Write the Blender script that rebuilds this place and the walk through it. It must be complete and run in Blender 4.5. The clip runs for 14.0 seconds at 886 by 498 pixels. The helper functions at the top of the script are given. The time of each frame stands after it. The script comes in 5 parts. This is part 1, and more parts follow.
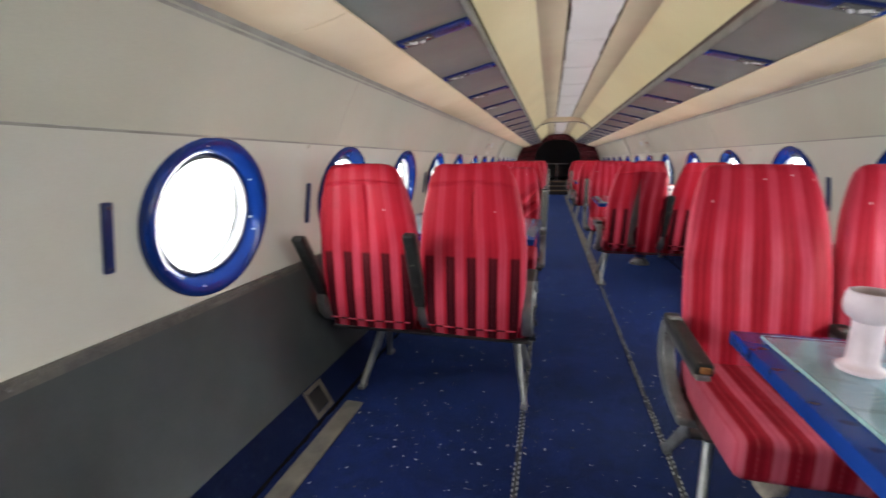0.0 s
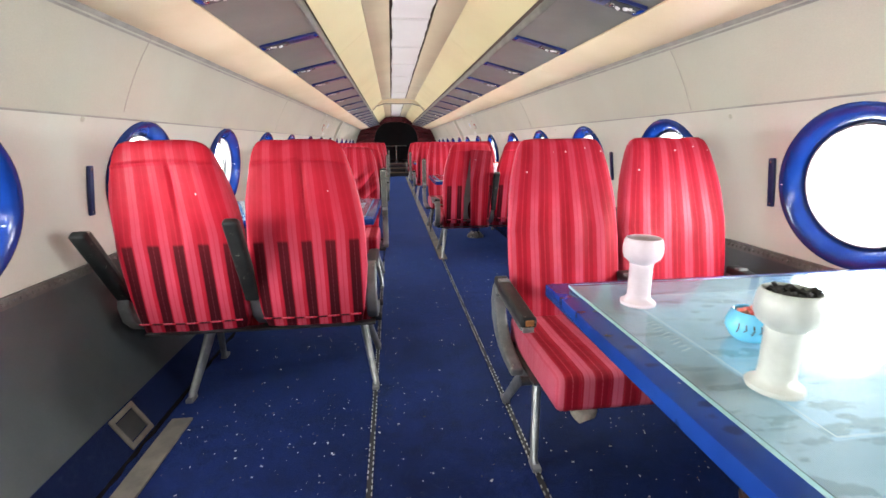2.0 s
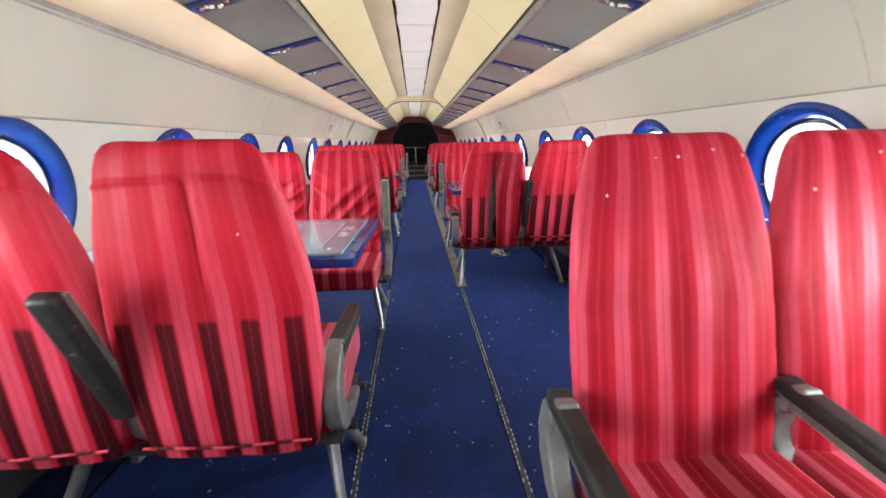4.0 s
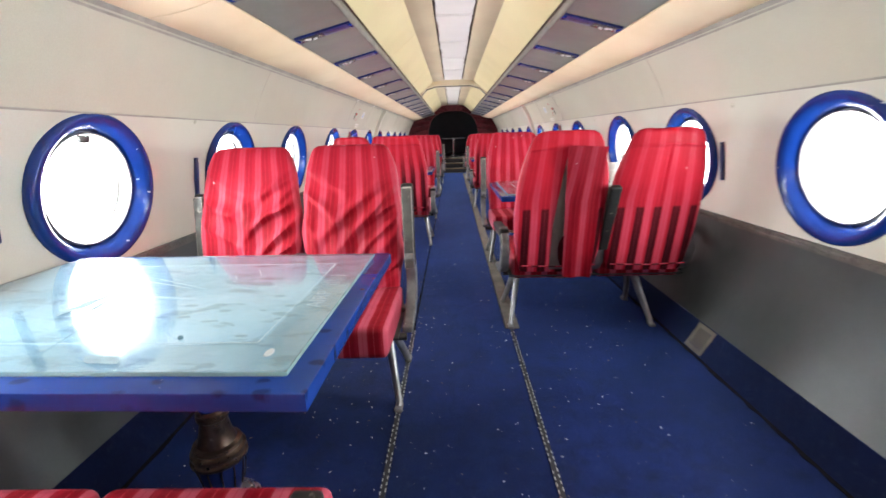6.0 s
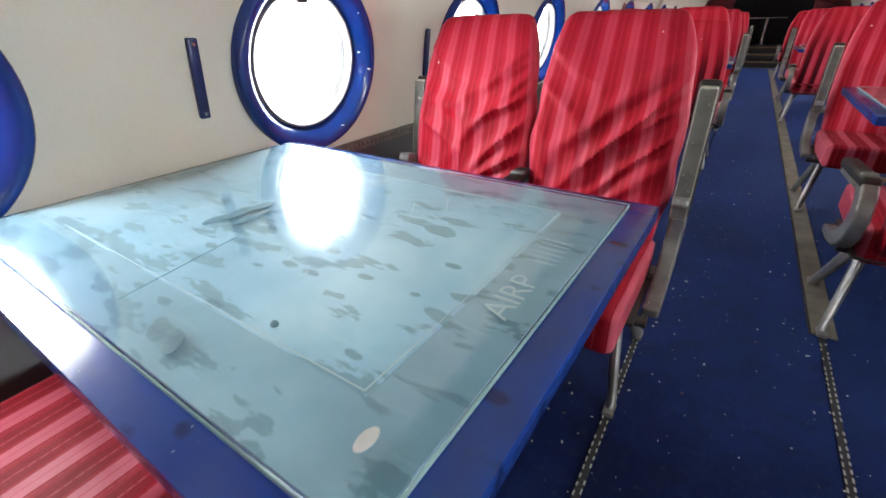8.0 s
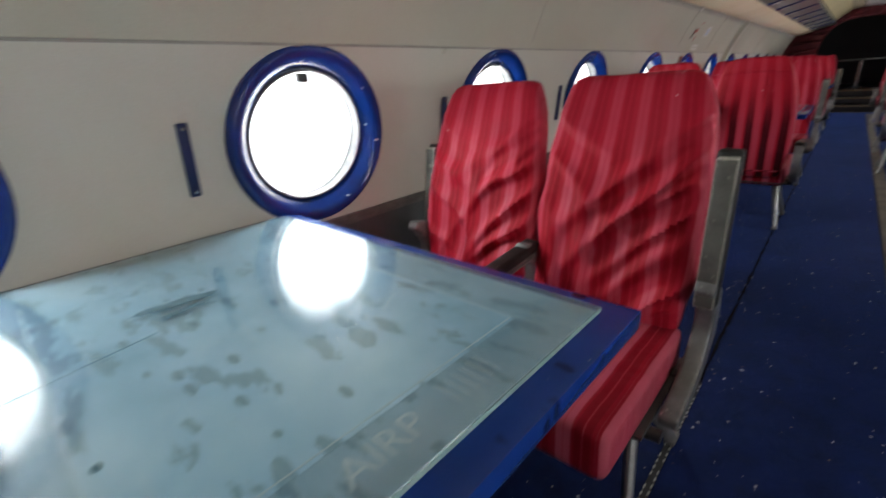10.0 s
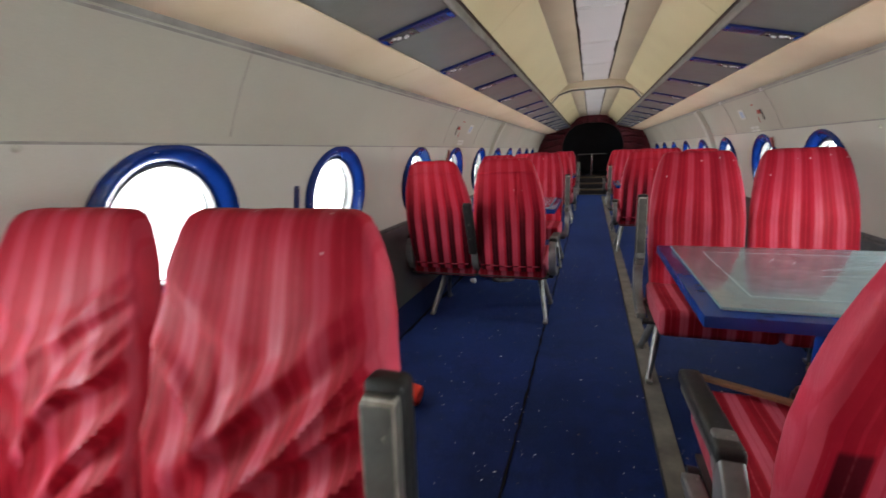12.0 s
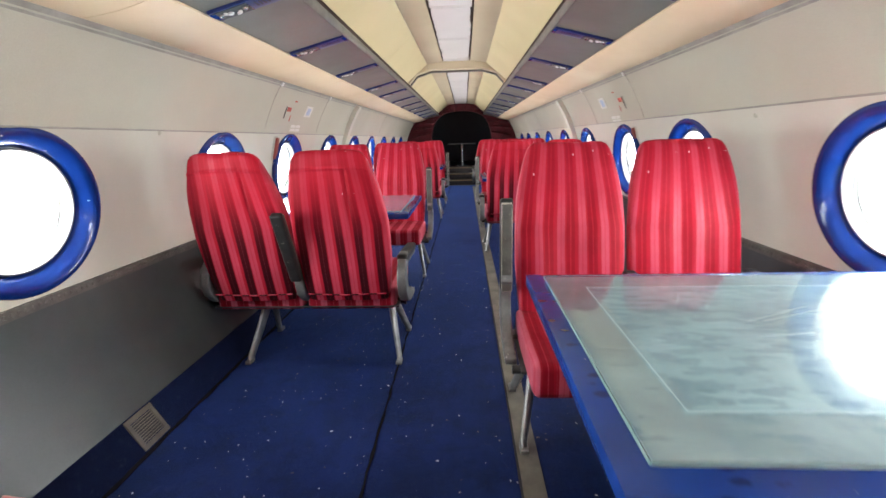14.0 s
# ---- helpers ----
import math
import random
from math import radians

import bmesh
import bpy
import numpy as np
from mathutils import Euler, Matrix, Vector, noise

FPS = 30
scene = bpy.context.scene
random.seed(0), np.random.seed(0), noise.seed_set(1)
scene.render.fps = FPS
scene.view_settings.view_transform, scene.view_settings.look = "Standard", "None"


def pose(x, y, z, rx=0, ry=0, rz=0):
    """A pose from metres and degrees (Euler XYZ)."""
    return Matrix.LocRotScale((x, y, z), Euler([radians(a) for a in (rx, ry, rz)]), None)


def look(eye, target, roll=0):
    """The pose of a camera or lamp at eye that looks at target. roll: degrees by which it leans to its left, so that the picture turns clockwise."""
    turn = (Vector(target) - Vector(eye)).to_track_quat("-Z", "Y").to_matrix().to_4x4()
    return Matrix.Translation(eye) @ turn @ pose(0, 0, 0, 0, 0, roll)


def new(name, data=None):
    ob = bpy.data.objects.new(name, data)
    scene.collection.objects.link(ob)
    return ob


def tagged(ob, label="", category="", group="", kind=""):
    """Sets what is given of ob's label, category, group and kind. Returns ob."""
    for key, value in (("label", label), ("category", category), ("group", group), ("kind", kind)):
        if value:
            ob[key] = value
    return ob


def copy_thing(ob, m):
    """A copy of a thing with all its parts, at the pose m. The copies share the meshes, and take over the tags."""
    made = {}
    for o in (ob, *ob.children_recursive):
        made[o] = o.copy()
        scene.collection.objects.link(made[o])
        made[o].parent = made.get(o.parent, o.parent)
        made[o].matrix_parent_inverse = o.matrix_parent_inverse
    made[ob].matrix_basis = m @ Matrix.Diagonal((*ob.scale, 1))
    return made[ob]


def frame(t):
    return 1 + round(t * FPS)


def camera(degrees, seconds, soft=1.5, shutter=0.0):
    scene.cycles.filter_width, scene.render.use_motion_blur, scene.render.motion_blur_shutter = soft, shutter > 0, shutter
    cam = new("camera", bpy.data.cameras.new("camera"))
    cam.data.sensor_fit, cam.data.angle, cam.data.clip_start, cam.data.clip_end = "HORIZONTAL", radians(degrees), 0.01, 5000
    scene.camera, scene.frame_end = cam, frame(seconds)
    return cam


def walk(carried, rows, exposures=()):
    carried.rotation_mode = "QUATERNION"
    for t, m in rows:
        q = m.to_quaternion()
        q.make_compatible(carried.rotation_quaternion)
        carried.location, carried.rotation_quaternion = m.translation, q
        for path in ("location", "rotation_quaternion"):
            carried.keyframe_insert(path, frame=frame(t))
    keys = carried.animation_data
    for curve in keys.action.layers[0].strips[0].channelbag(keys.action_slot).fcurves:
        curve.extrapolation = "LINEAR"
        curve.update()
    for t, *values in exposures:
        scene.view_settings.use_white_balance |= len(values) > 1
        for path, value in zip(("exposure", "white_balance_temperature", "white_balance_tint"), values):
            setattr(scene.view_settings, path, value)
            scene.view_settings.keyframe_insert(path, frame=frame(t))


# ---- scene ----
cam = camera(91.2, 14.0, shutter=0.5)
PATH = [
    (0, (-0.226, 0.717, 1.227), (-0.692, 2.62, 0.827), -0.3),
    (0.5, (-0.21, 0.748, 1.221), (-0.322, 2.704, 0.82), -0.3),
    (1, (-0.19, 0.738, 1.214), (-0.108, 2.689, 0.78), -0.1),
    (1.5, (-0.186, 0.718, 1.204), (-0.02, 2.661, 0.758), -0.2),
    (2, (-0.185, 0.764, 1.194), (0.034, 2.694, 0.717), -0.6),
    (2.5, (-0.144, 0.953, 1.199), (0.045, 2.891, 0.744), -0.9),
    (3, (-0.088, 1.165, 1.196), (0.043, 3.11, 0.75), -1.3),
    (3.2, (-0.079, 1.255, 1.191), (0.076, 3.197, 0.742), -1.0),
    (5.3, (-0.024, 2.286, 1.198), (0.007, 4.224, 0.705), -1.9),
    (5.5, (-0.039, 2.387, 1.199), (0.007, 4.326, 0.71), -1.9),
    (6, (-0.039, 2.61, 1.194), (-0.093, 4.543, 0.687), -1.7),
    (6.5, (-0.046, 2.827, 1.192), (-0.343, 4.722, 0.626), -2.0),
    (7, (-0.106, 2.963, 1.162), (-0.71, 4.723, 0.429), -2.2),
    (7.5, (-0.175, 3.1, 1.14), (-1.027, 4.687, 0.271), -1.7),
    (7.7, (-0.194, 3.143, 1.131), (-1.108, 4.662, 0.206), -1.6),
    (8.7, (-0.19, 3.265, 1.145), (-1.27, 4.68, 0.28), -3.0),
    (9.8, (-0.075, 3.386, 1.163), (-1.391, 4.687, 0.403), -4.3),
    (10, (-0.077, 3.457, 1.166), (-1.346, 4.832, 0.459), -4.0),
    (10.5, (-0.105, 3.63, 1.187), (-1.24, 5.157, 0.569), -4.5),
    (11, (-0.124, 3.842, 1.213), (-1.041, 5.531, 0.66), -3.8),
    (11.5, (-0.084, 4.038, 1.223), (-0.87, 5.808, 0.725), -3.8),
    (12, (-0.03, 4.269, 1.245), (-0.662, 6.118, 0.818), -2.2),
    (12.5, (-0.028, 4.472, 1.225), (-0.421, 6.381, 0.774), -1.9),
    (13, (-0.013, 4.685, 1.228), (-0.115, 6.625, 0.752), -1.7),
    (13.5, (0.038, 4.913, 1.224), (0.003, 6.854, 0.741), -2.1),
    (14, (0.085, 5.112, 1.236), (-0.022, 7.047, 0.744), -1.6),
]
EXPOSURES = [(0, -0.3), (0.5, -0.1), (1.0, 0.1), (2.0, 0.38), (3, 0.4), (5.5, 0.5), (6.5, 0.42), (7.0, 0.25), (7.7, 0.0), (9.8, -0.9), (11.2, -1.45), (11.5, -1.3), (12.0, -0.58), (12.5, -0.34), (13.2, 0.05), (14, 0.26)]
walk(cam, [(t, look(eye, target, roll)) for t, eye, target, roll in PATH], EXPOSURES)

# ---------------------------------------------------------------- world and light
world = bpy.data.worlds.new("overcast_sky")
scene.world = world
world.use_nodes = True
wn, wl = world.node_tree.nodes, world.node_tree.links
sky = wn.new("ShaderNodeTexSky")
sky.sky_type, sky.sun_disc = "NISHITA", False
sky.sun_elevation, sky.sun_rotation = radians(50), radians(250)
wl.new(sky.outputs[0], wn["Background"].inputs[0])
wn["Background"].inputs[1].default_value = 0.15

SUN = bpy.data.lights.new("sun", "SUN")
SUN.energy, SUN.angle, SUN.color = 1.0, radians(15), (1.0, 0.96, 0.9)
sun_ob = new("sun", SUN)
sun_ob.rotation_euler = (radians(40), 0, radians(70))

WINDOW_WATTS = 14.0      # daylight through each round window

# ---------------------------------------------------------------- the plan
R, ZC = 1.5, 0.8        # cabin: a tube of this radius round an axis this high
Y0, Y1 = -2.4, 16.95    # back wall, front bulkhead
WINDOWS = {}           # along the cabin, per side; the spacing widens at the emergency exits
for _side, _y in ((-1, 2.11), (1, 2.15)):
    WINDOWS[_side] = [_y + 1.112 * k for k in range(-3, 5)] + [_y + 5.74, _y + 6.81] + [_y + 7.97 + 1.112 * k for k in range(6)]
WIN_Z = 1.02
ARCH_Y = 10.65


# ---------------------------------------------------------------- materials
def material(name, base=(0.5, 0.5, 0.5), rough=0.6, metal=0.0):
    m = bpy.data.materials.new(name)
    m.use_nodes = True
    b = m.node_tree.nodes["Principled BSDF"]
    b.inputs["Base Color"].default_value = (*base, 1)
    b.inputs["Roughness"].default_value = rough
    b.inputs["Metallic"].default_value = metal
    return m


class Nodes:
    """Short hand for building a material's nodes."""

    def __init__(self, m):
        self.n, self.l = m.node_tree.nodes, m.node_tree.links
        self.b = self.n["Principled BSDF"]

    def coords(self, scale=(1, 1, 1), kind="Object"):
        t, mp = self.n.new("ShaderNodeTexCoord"), self.n.new("ShaderNodeMapping")
        mp.inputs["Scale"].default_value = scale
        self.l.new(t.outputs[kind], mp.inputs[0])
        return mp.outputs[0]

    def noise(self, co, scale, detail=4.0, rough=0.55):
        t = self.n.new("ShaderNodeTexNoise")
        t.inputs["Scale"].default_value, t.inputs["Detail"].default_value, t.inputs["Roughness"].default_value = scale, detail, rough
        self.l.new(co, t.inputs["Vector"])
        return t.outputs["Fac"]

    def ramp(self, fac, stops, mode="LINEAR"):
        r = self.n.new("ShaderNodeValToRGB")
        r.color_ramp.interpolation = mode
        e = r.color_ramp.elements
        while len(e) < len(stops):
            e.new(0.5)
        for el, (p, c) in zip(e, stops):
            el.position = p
            el.color = (*c, 1) if len(c) == 3 else c
        self.l.new(fac, r.inputs[0])
        return r.outputs[0]

    def mix(self, fac, a, b, blend="MIX"):
        x = self.n.new("ShaderNodeMix")
        x.data_type, x.blend_type = "RGBA", blend
        for sock, v in ((x.inputs[0], fac), (x.inputs[6], a), (x.inputs[7], b)):
            if isinstance(v, (int, float)):
                sock.default_value = v
            elif isinstance(v, tuple):
                sock.default_value = (*v, 1)
            else:
                self.l.new(v, sock)
        return x.outputs[2]

    def math(self, op, a, b=0.0):
        x = self.n.new("ShaderNodeMath")
        x.operation = op
        for sock, v in ((x.inputs[0], a), (x.inputs[1], b)):
            if isinstance(v, (int, float)):
                sock.default_value = v
            else:
                self.l.new(v, sock)
        return x.outputs[0]

    def split(self, co):
        s = self.n.new("ShaderNodeSeparateXYZ")
        self.l.new(co, s.inputs[0])
        return s.outputs

    def colour(self, sock):
        self.l.new(sock, self.b.inputs["Base Color"])

    def rough(self, sock):
        self.l.new(sock, self.b.inputs["Roughness"])

    def bump(self, h, strength=0.3, distance=0.01):
        bp = self.n.new("ShaderNodeBump")
        bp.inputs["Strength"].default_value, bp.inputs["Distance"].default_value = strength, distance
        self.l.new(h, bp.inputs["Height"])
        self.l.new(bp.outputs[0], self.b.inputs["Normal"])


def worn(name, a, b, rough=0.6, metal=0.0, scale=3.0, grain=60.0, bump=0.15, spread=0.12, wave=0.0):
    """Two tones in soft stains, with a fine grain."""
    m = material(name, a, rough, metal)
    k = Nodes(m)
    co = k.coords()
    big = k.ramp(k.noise(co, scale, 5), [(0.35, a), (0.7, b)])
    fine = k.noise(co, grain, 3)
    k.colour(k.mix(0.12, big, fine, "OVERLAY"))
    k.rough(k.math("ADD", k.math("MULTIPLY", k.noise(co, scale * 3), spread), rough - spread / 2))
    if wave:
        fine = k.math("ADD", fine, k.math("MULTIPLY", k.noise(co, 3.2, 3, 0.6), wave * 40))
    k.bump(fine, bump, 0.002)
    return m


CREAM = worn("cream_wall_vinyl", (0.605, 0.595, 0.52), (0.54, 0.525, 0.45), 0.5, scale=1.2, grain=220, bump=0.08)
CREAM_UP = worn("cream_upper_panel", (0.515, 0.508, 0.418), (0.45, 0.438, 0.355), 0.5, scale=1.0, grain=220, bump=0.08)
CORNICE = worn("yellowed_cornice_plastic", (0.80, 0.65, 0.45), (0.70, 0.54, 0.34), 0.42, scale=1.5, grain=150, bump=0.04)
SLOPE = worn("yellowed_ceiling_panel", (0.78, 0.68, 0.40), (0.70, 0.60, 0.34), 0.45, scale=1.1, grain=160, bump=0.05)
FLAT = worn("beige_ceiling_panel", (0.66, 0.56, 0.39), (0.57, 0.47, 0.32), 0.5, scale=1.3, grain=160, bump=0.05)
LIGHT_STRIP = worn("frosted_white_diffuser", (0.82, 0.78, 0.76), (0.76, 0.72, 0.70), 0.35, scale=2, grain=80, bump=0.03)
GAP = worn("dark_brown_gap", (0.085, 0.050, 0.042), (0.045, 0.026, 0.022), 0.8)
RAIL = worn("worn_grey_rail", (0.15, 0.14, 0.125), (0.085, 0.08, 0.07), 0.45, scale=8)
PSU = worn("grey_service_panel", (0.165, 0.166, 0.145), (0.105, 0.106, 0.094), 0.38, scale=1.5, grain=90, bump=0.05)
DADO = worn("grey_leatherette", (0.056, 0.063, 0.063), (0.034, 0.040, 0.040), 0.34, scale=2.5, grain=120, bump=0.15, wave=0.5)
MOULD = worn("greyed_moulding_strip", (0.36, 0.35, 0.31), (0.25, 0.24, 0.21), 0.4, scale=9)
DADO_TRIM = worn("dull_grey_edge_strip", (0.115, 0.105, 0.092), (0.060, 0.055, 0.050), 0.5, scale=20)
BLUE = worn("blue_gloss_paint", (0.010, 0.055, 0.30), (0.006, 0.03, 0.20), 0.16, scale=6, grain=40, bump=0.02, spread=0.08)
BLUE_DARK = worn("dark_blue_plastic", (0.010, 0.022, 0.11), (0.006, 0.014, 0.07), 0.3, scale=8)
STEEL = worn("worn_grey_painted_steel", (0.30, 0.30, 0.29), (0.17, 0.17, 0.165), 0.38, 0.55, scale=14, grain=90)
ALU = worn("polished_aluminium", (0.62, 0.62, 0.62), (0.45, 0.45, 0.45), 0.24, 0.9, scale=9)
BLACK = worn("black_armrest_plastic", (0.022, 0.021, 0.02), (0.012, 0.012, 0.012), 0.36, scale=14, grain=150)
DARK_METAL = worn("dark_scuffed_metal", (0.07, 0.07, 0.07), (0.035, 0.035, 0.035), 0.4, 0.5, scale=12)
BRASS = worn("tarnished_brass", (0.20, 0.135, 0.095), (0.065, 0.048, 0.042), 0.30, 0.85, scale=18, spread=0.2)
CHROME = worn("chromed_knob", (0.75, 0.75, 0.76), (0.55, 0.55, 0.56), 0.15, 1.0, scale=30)
WHITE_PLASTIC = worn("white_plastic", (0.75, 0.74, 0.72), (0.62, 0.61, 0.6), 0.35, scale=20)
RED_CURTAIN = worn("dark_red_velvet", (0.11, 0.008, 0.014), (0.05, 0.004, 0.008), 0.8, scale=5)
# Near-black colour carries the darkness of the unlit end room and its steps.
NIGHT = worn("unlit_room_black", (0.012, 0.010, 0.012), (0.006, 0.005, 0.006), 0.4, scale=4)
STEP_EDGE = worn("bronze_step_edge", (0.20, 0.15, 0.09), (0.12, 0.09, 0.05), 0.4, 0.5)
STRIP = worn("bare_beige_floor_strip", (0.165, 0.145, 0.115), (0.070, 0.062, 0.050), 0.6, scale=7, grain=70, bump=0.2)
# Matt black for the carpet seam and the shaded gap at the skirting.
SHADOW_GAP = worn("gap_black", (0.010, 0.010, 0.012), (0.005, 0.005, 0.006), 0.95)
SHADOW_GAP.node_tree.nodes["Principled BSDF"].inputs["Specular IOR Level"].default_value = 0.05
CORD = worn("black_track_slot", (0.014, 0.014, 0.016), (0.01, 0.01, 0.01), 0.6)


def edge_worn(name, a, b, bare, rough=0.4, metal=0.3, scale=14, width=0.005):
    """Paint rubbed through to bare metal along its edges."""
    m = worn(name, a, b, rough, metal, scale, 90)
    k = Nodes(m)
    bev = k.n.new("ShaderNodeBevel")
    bev.samples = 4
    bev.inputs["Radius"].default_value = width
    geo = k.n.new("ShaderNodeNewGeometry")
    dot = k.n.new("ShaderNodeVectorMath")
    dot.operation = "DOT_PRODUCT"
    k.l.new(bev.outputs["Normal"], dot.inputs[0])
    k.l.new(geo.outputs["Normal"], dot.inputs[1])
    chip = k.noise(k.coords(), 38, 5, 0.7)
    rub = k.math("ADD", k.math("MULTIPLY", k.math("SUBTRACT", 1.0, dot.outputs["Value"]), 3.0), k.math("MULTIPLY", k.math("SUBTRACT", chip, 0.5), 1.6))
    was = k.b.inputs["Base Color"].links[0].from_socket
    k.colour(k.mix(k.ramp(rub, [(0.20, (0, 0, 0)), (0.34, (0.85, 0.85, 0.85))]), was, bare))
    return m


ARM_METAL = edge_worn("chipped_grey_green_metal", (0.115, 0.118, 0.105), (0.060, 0.062, 0.056), (0.55, 0.52, 0.44), 0.45, 0.2, 14, 0.008)
PLATE_GREY = edge_worn("chipped_grey_cast_metal", (0.20, 0.205, 0.205), (0.11, 0.112, 0.112), (0.46, 0.45, 0.42), 0.42, 0.35, 12, 0.006)
ARM_PAD = edge_worn("rubbed_black_plastic", (0.020, 0.021, 0.020), (0.011, 0.012, 0.012), (0.20, 0.19, 0.16), 0.46, 0.0, 14, 0.006)
ARM_PAD.node_tree.nodes["Principled BSDF"].inputs["Specular IOR Level"].default_value = 0.3


def carpet(name, a, b):
    m = material(name, a, 0.72)
    k = Nodes(m)
    k.b.inputs["Specular IOR Level"].default_value = 0.12
    k.b.inputs["Specular Tint"].default_value = (0.35, 0.5, 1.0, 1)
    k.b.inputs["Sheen Weight"].default_value = 0.30
    k.b.inputs["Sheen Roughness"].default_value = 0.38
    k.b.inputs["Sheen Tint"].default_value = (0.14, 0.30, 1.0, 1)
    co = k.coords()
    fibre = k.noise(co, 420, 2, 0.7)
    big = k.noise(co, 1.4, 6, 0.65)
    mid = k.noise(co, 9, 5, 0.7)
    base = k.ramp(big, [(0.36, a), (0.62, b)])
    base = k.mix(k.ramp(mid, [(0.46, (0, 0, 0)), (0.72, (0.75, 0.75, 0.75))]), base, (0.004, 0.005, 0.013))
    dust = k.noise(co, 38, 4, 0.75)
    base = k.mix(k.ramp(dust, [(0.56, (0, 0, 0)), (0.74, (0.55, 0.55, 0.55))]), base, (0.034, 0.038, 0.062))
    k.colour(k.mix(0.5, base, k.ramp(fibre, [(0.3, (0.25, 0.25, 0.25)), (0.7, (0.8, 0.8, 0.8))]), "OVERLAY"))
    k.bump(fibre, 0.5, 0.004)
    return m


CARPET = carpet("royal_blue_carpet", (0.0028, 0.0060, 0.030), (0.0075, 0.0150, 0.074))
CARPET_EDGE = carpet("dark_blue_skirting_carpet", (0.0035, 0.006, 0.022), (0.006, 0.010, 0.036))


def striped(name, dark_panel=False, deepen=0.0, top=0.785, fade=0.012):
    """Crimson satin with broad pale woven bands along the length; on the back a dark shell shows through below its
    edge; a long fade darkens the bars gradually downward.
    """
    m = material(name, (0.5, 0.02, 0.05), 0.5)
    k = Nodes(m)
    co = k.coords()
    x, y, z = k.split(co)
    wob = k.math("MULTIPLY", k.math("SUBTRACT", k.noise(k.coords((3, 3, 0.8)), 2.0, 2), 0.5), 0.012)
    taper = k.math("SUBTRACT", 1.0, k.math("MULTIPLY", k.math("MAXIMUM", k.math("SUBTRACT", z, 0.82), 0.0), 0.62))
    f = k.math("FRACT", k.math("ADD", k.math("DIVIDE", k.math("DIVIDE", k.math("ADD", x, wob), taper), 0.100), 10.22))
    d, e = 1.0 - deepen, 1.0 - 0.4 * deepen
    lite, pale, mid, deep = (0.50 * e, 0.036 * e, 0.070 * e), (0.55 * e, 0.064 * e, 0.104 * e), (0.44 * d, 0.010 * d, 0.029 * d), (0.34 * d, 0.006 * d, 0.019 * d)
    if deepen:
        lite, pale = (0.44, 0.058, 0.092), (0.49, 0.092, 0.132)
    col = k.ramp(f, [(0.0, mid), (0.04, mid), (0.05, deep), (0.20, deep), (0.21, mid), (0.26, mid), (0.27, deep), (0.42, deep), (0.43, mid), (0.50, mid), (0.515, pale), (0.66, pale), (0.67, lite), (0.70, lite), (0.71, pale), (0.86, pale), (0.875, mid)])
    dash = k.math("GREATER_THAN", k.math("FRACT", k.math("MULTIPLY", k.math("ADD", z, y), 55.0)), 0.35)
    line = k.ramp(f, [(0.215, (0, 0, 0)), (0.225, (0.8, 0.8, 0.8)), (0.245, (0.8, 0.8, 0.8)), (0.255, (0, 0, 0)), (0.480, (0, 0, 0)), (0.485, (0.5, 0.5, 0.5)), (0.495, (0.5, 0.5, 0.5)), (0.505, (0, 0, 0)), (0.930, (0, 0, 0)), (0.935, (0.5, 0.5, 0.5)), (0.945, (0.5, 0.5, 0.5)), (0.955, (0, 0, 0))])
    thread = k.math("MULTIPLY", line, k.math("ADD", k.math("MULTIPLY", dash, 0.6), 0.2))
    gloss = k.ramp(f, [(0.46, (0.58, 0.58, 0.58)), (0.50, (0.42, 0.42, 0.42)), (0.85, (0.42, 0.42, 0.42)), (0.90, (0.58, 0.58, 0.58))])
    k.rough(gloss)
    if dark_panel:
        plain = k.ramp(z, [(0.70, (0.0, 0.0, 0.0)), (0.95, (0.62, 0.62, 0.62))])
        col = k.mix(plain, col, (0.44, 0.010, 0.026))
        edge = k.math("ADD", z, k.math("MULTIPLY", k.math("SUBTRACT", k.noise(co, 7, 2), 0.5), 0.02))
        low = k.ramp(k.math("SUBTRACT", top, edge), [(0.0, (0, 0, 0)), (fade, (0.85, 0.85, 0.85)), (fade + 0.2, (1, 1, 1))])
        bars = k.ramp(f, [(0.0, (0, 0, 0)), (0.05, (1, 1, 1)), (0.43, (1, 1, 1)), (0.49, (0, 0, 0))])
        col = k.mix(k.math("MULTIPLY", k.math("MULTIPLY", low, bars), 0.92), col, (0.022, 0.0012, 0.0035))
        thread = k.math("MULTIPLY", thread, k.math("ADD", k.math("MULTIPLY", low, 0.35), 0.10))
    else:
        col = k.mix(k.ramp(z, [(0.90, (0, 0, 0)), (1.05, (0.40, 0.40, 0.40))]), col, (0.38, 0.009, 0.032))
    col = k.mix(k.math("MULTIPLY", thread, 0.30 if dark_panel or deepen else 0.08), col, (0.60, 0.24, 0.26))
    cell = k.n.new("ShaderNodeTexVoronoi")
    cell.inputs["Scale"].default_value = 55
    k.l.new(k.coords((1, 1, 0.6)), cell.inputs["Vector"])
    dot = k.math("LESS_THAN", cell.outputs["Distance"], 0.17)
    pick = k.math("GREATER_THAN", k.split(cell.outputs["Color"])[0], 0.965)
    crown = k.math("GREATER_THAN", z, 0.98)
    col = k.mix(k.math("MULTIPLY", k.math("MULTIPLY", dot, pick), crown), col, (0.72, 0.60, 0.58))
    stain = k.ramp(k.noise(co, 3.5, 5), [(0.35, (0.72, 0.72, 0.72)), (0.75, (1, 1, 1))])
    col = k.mix(1.0, col, stain, "MULTIPLY")
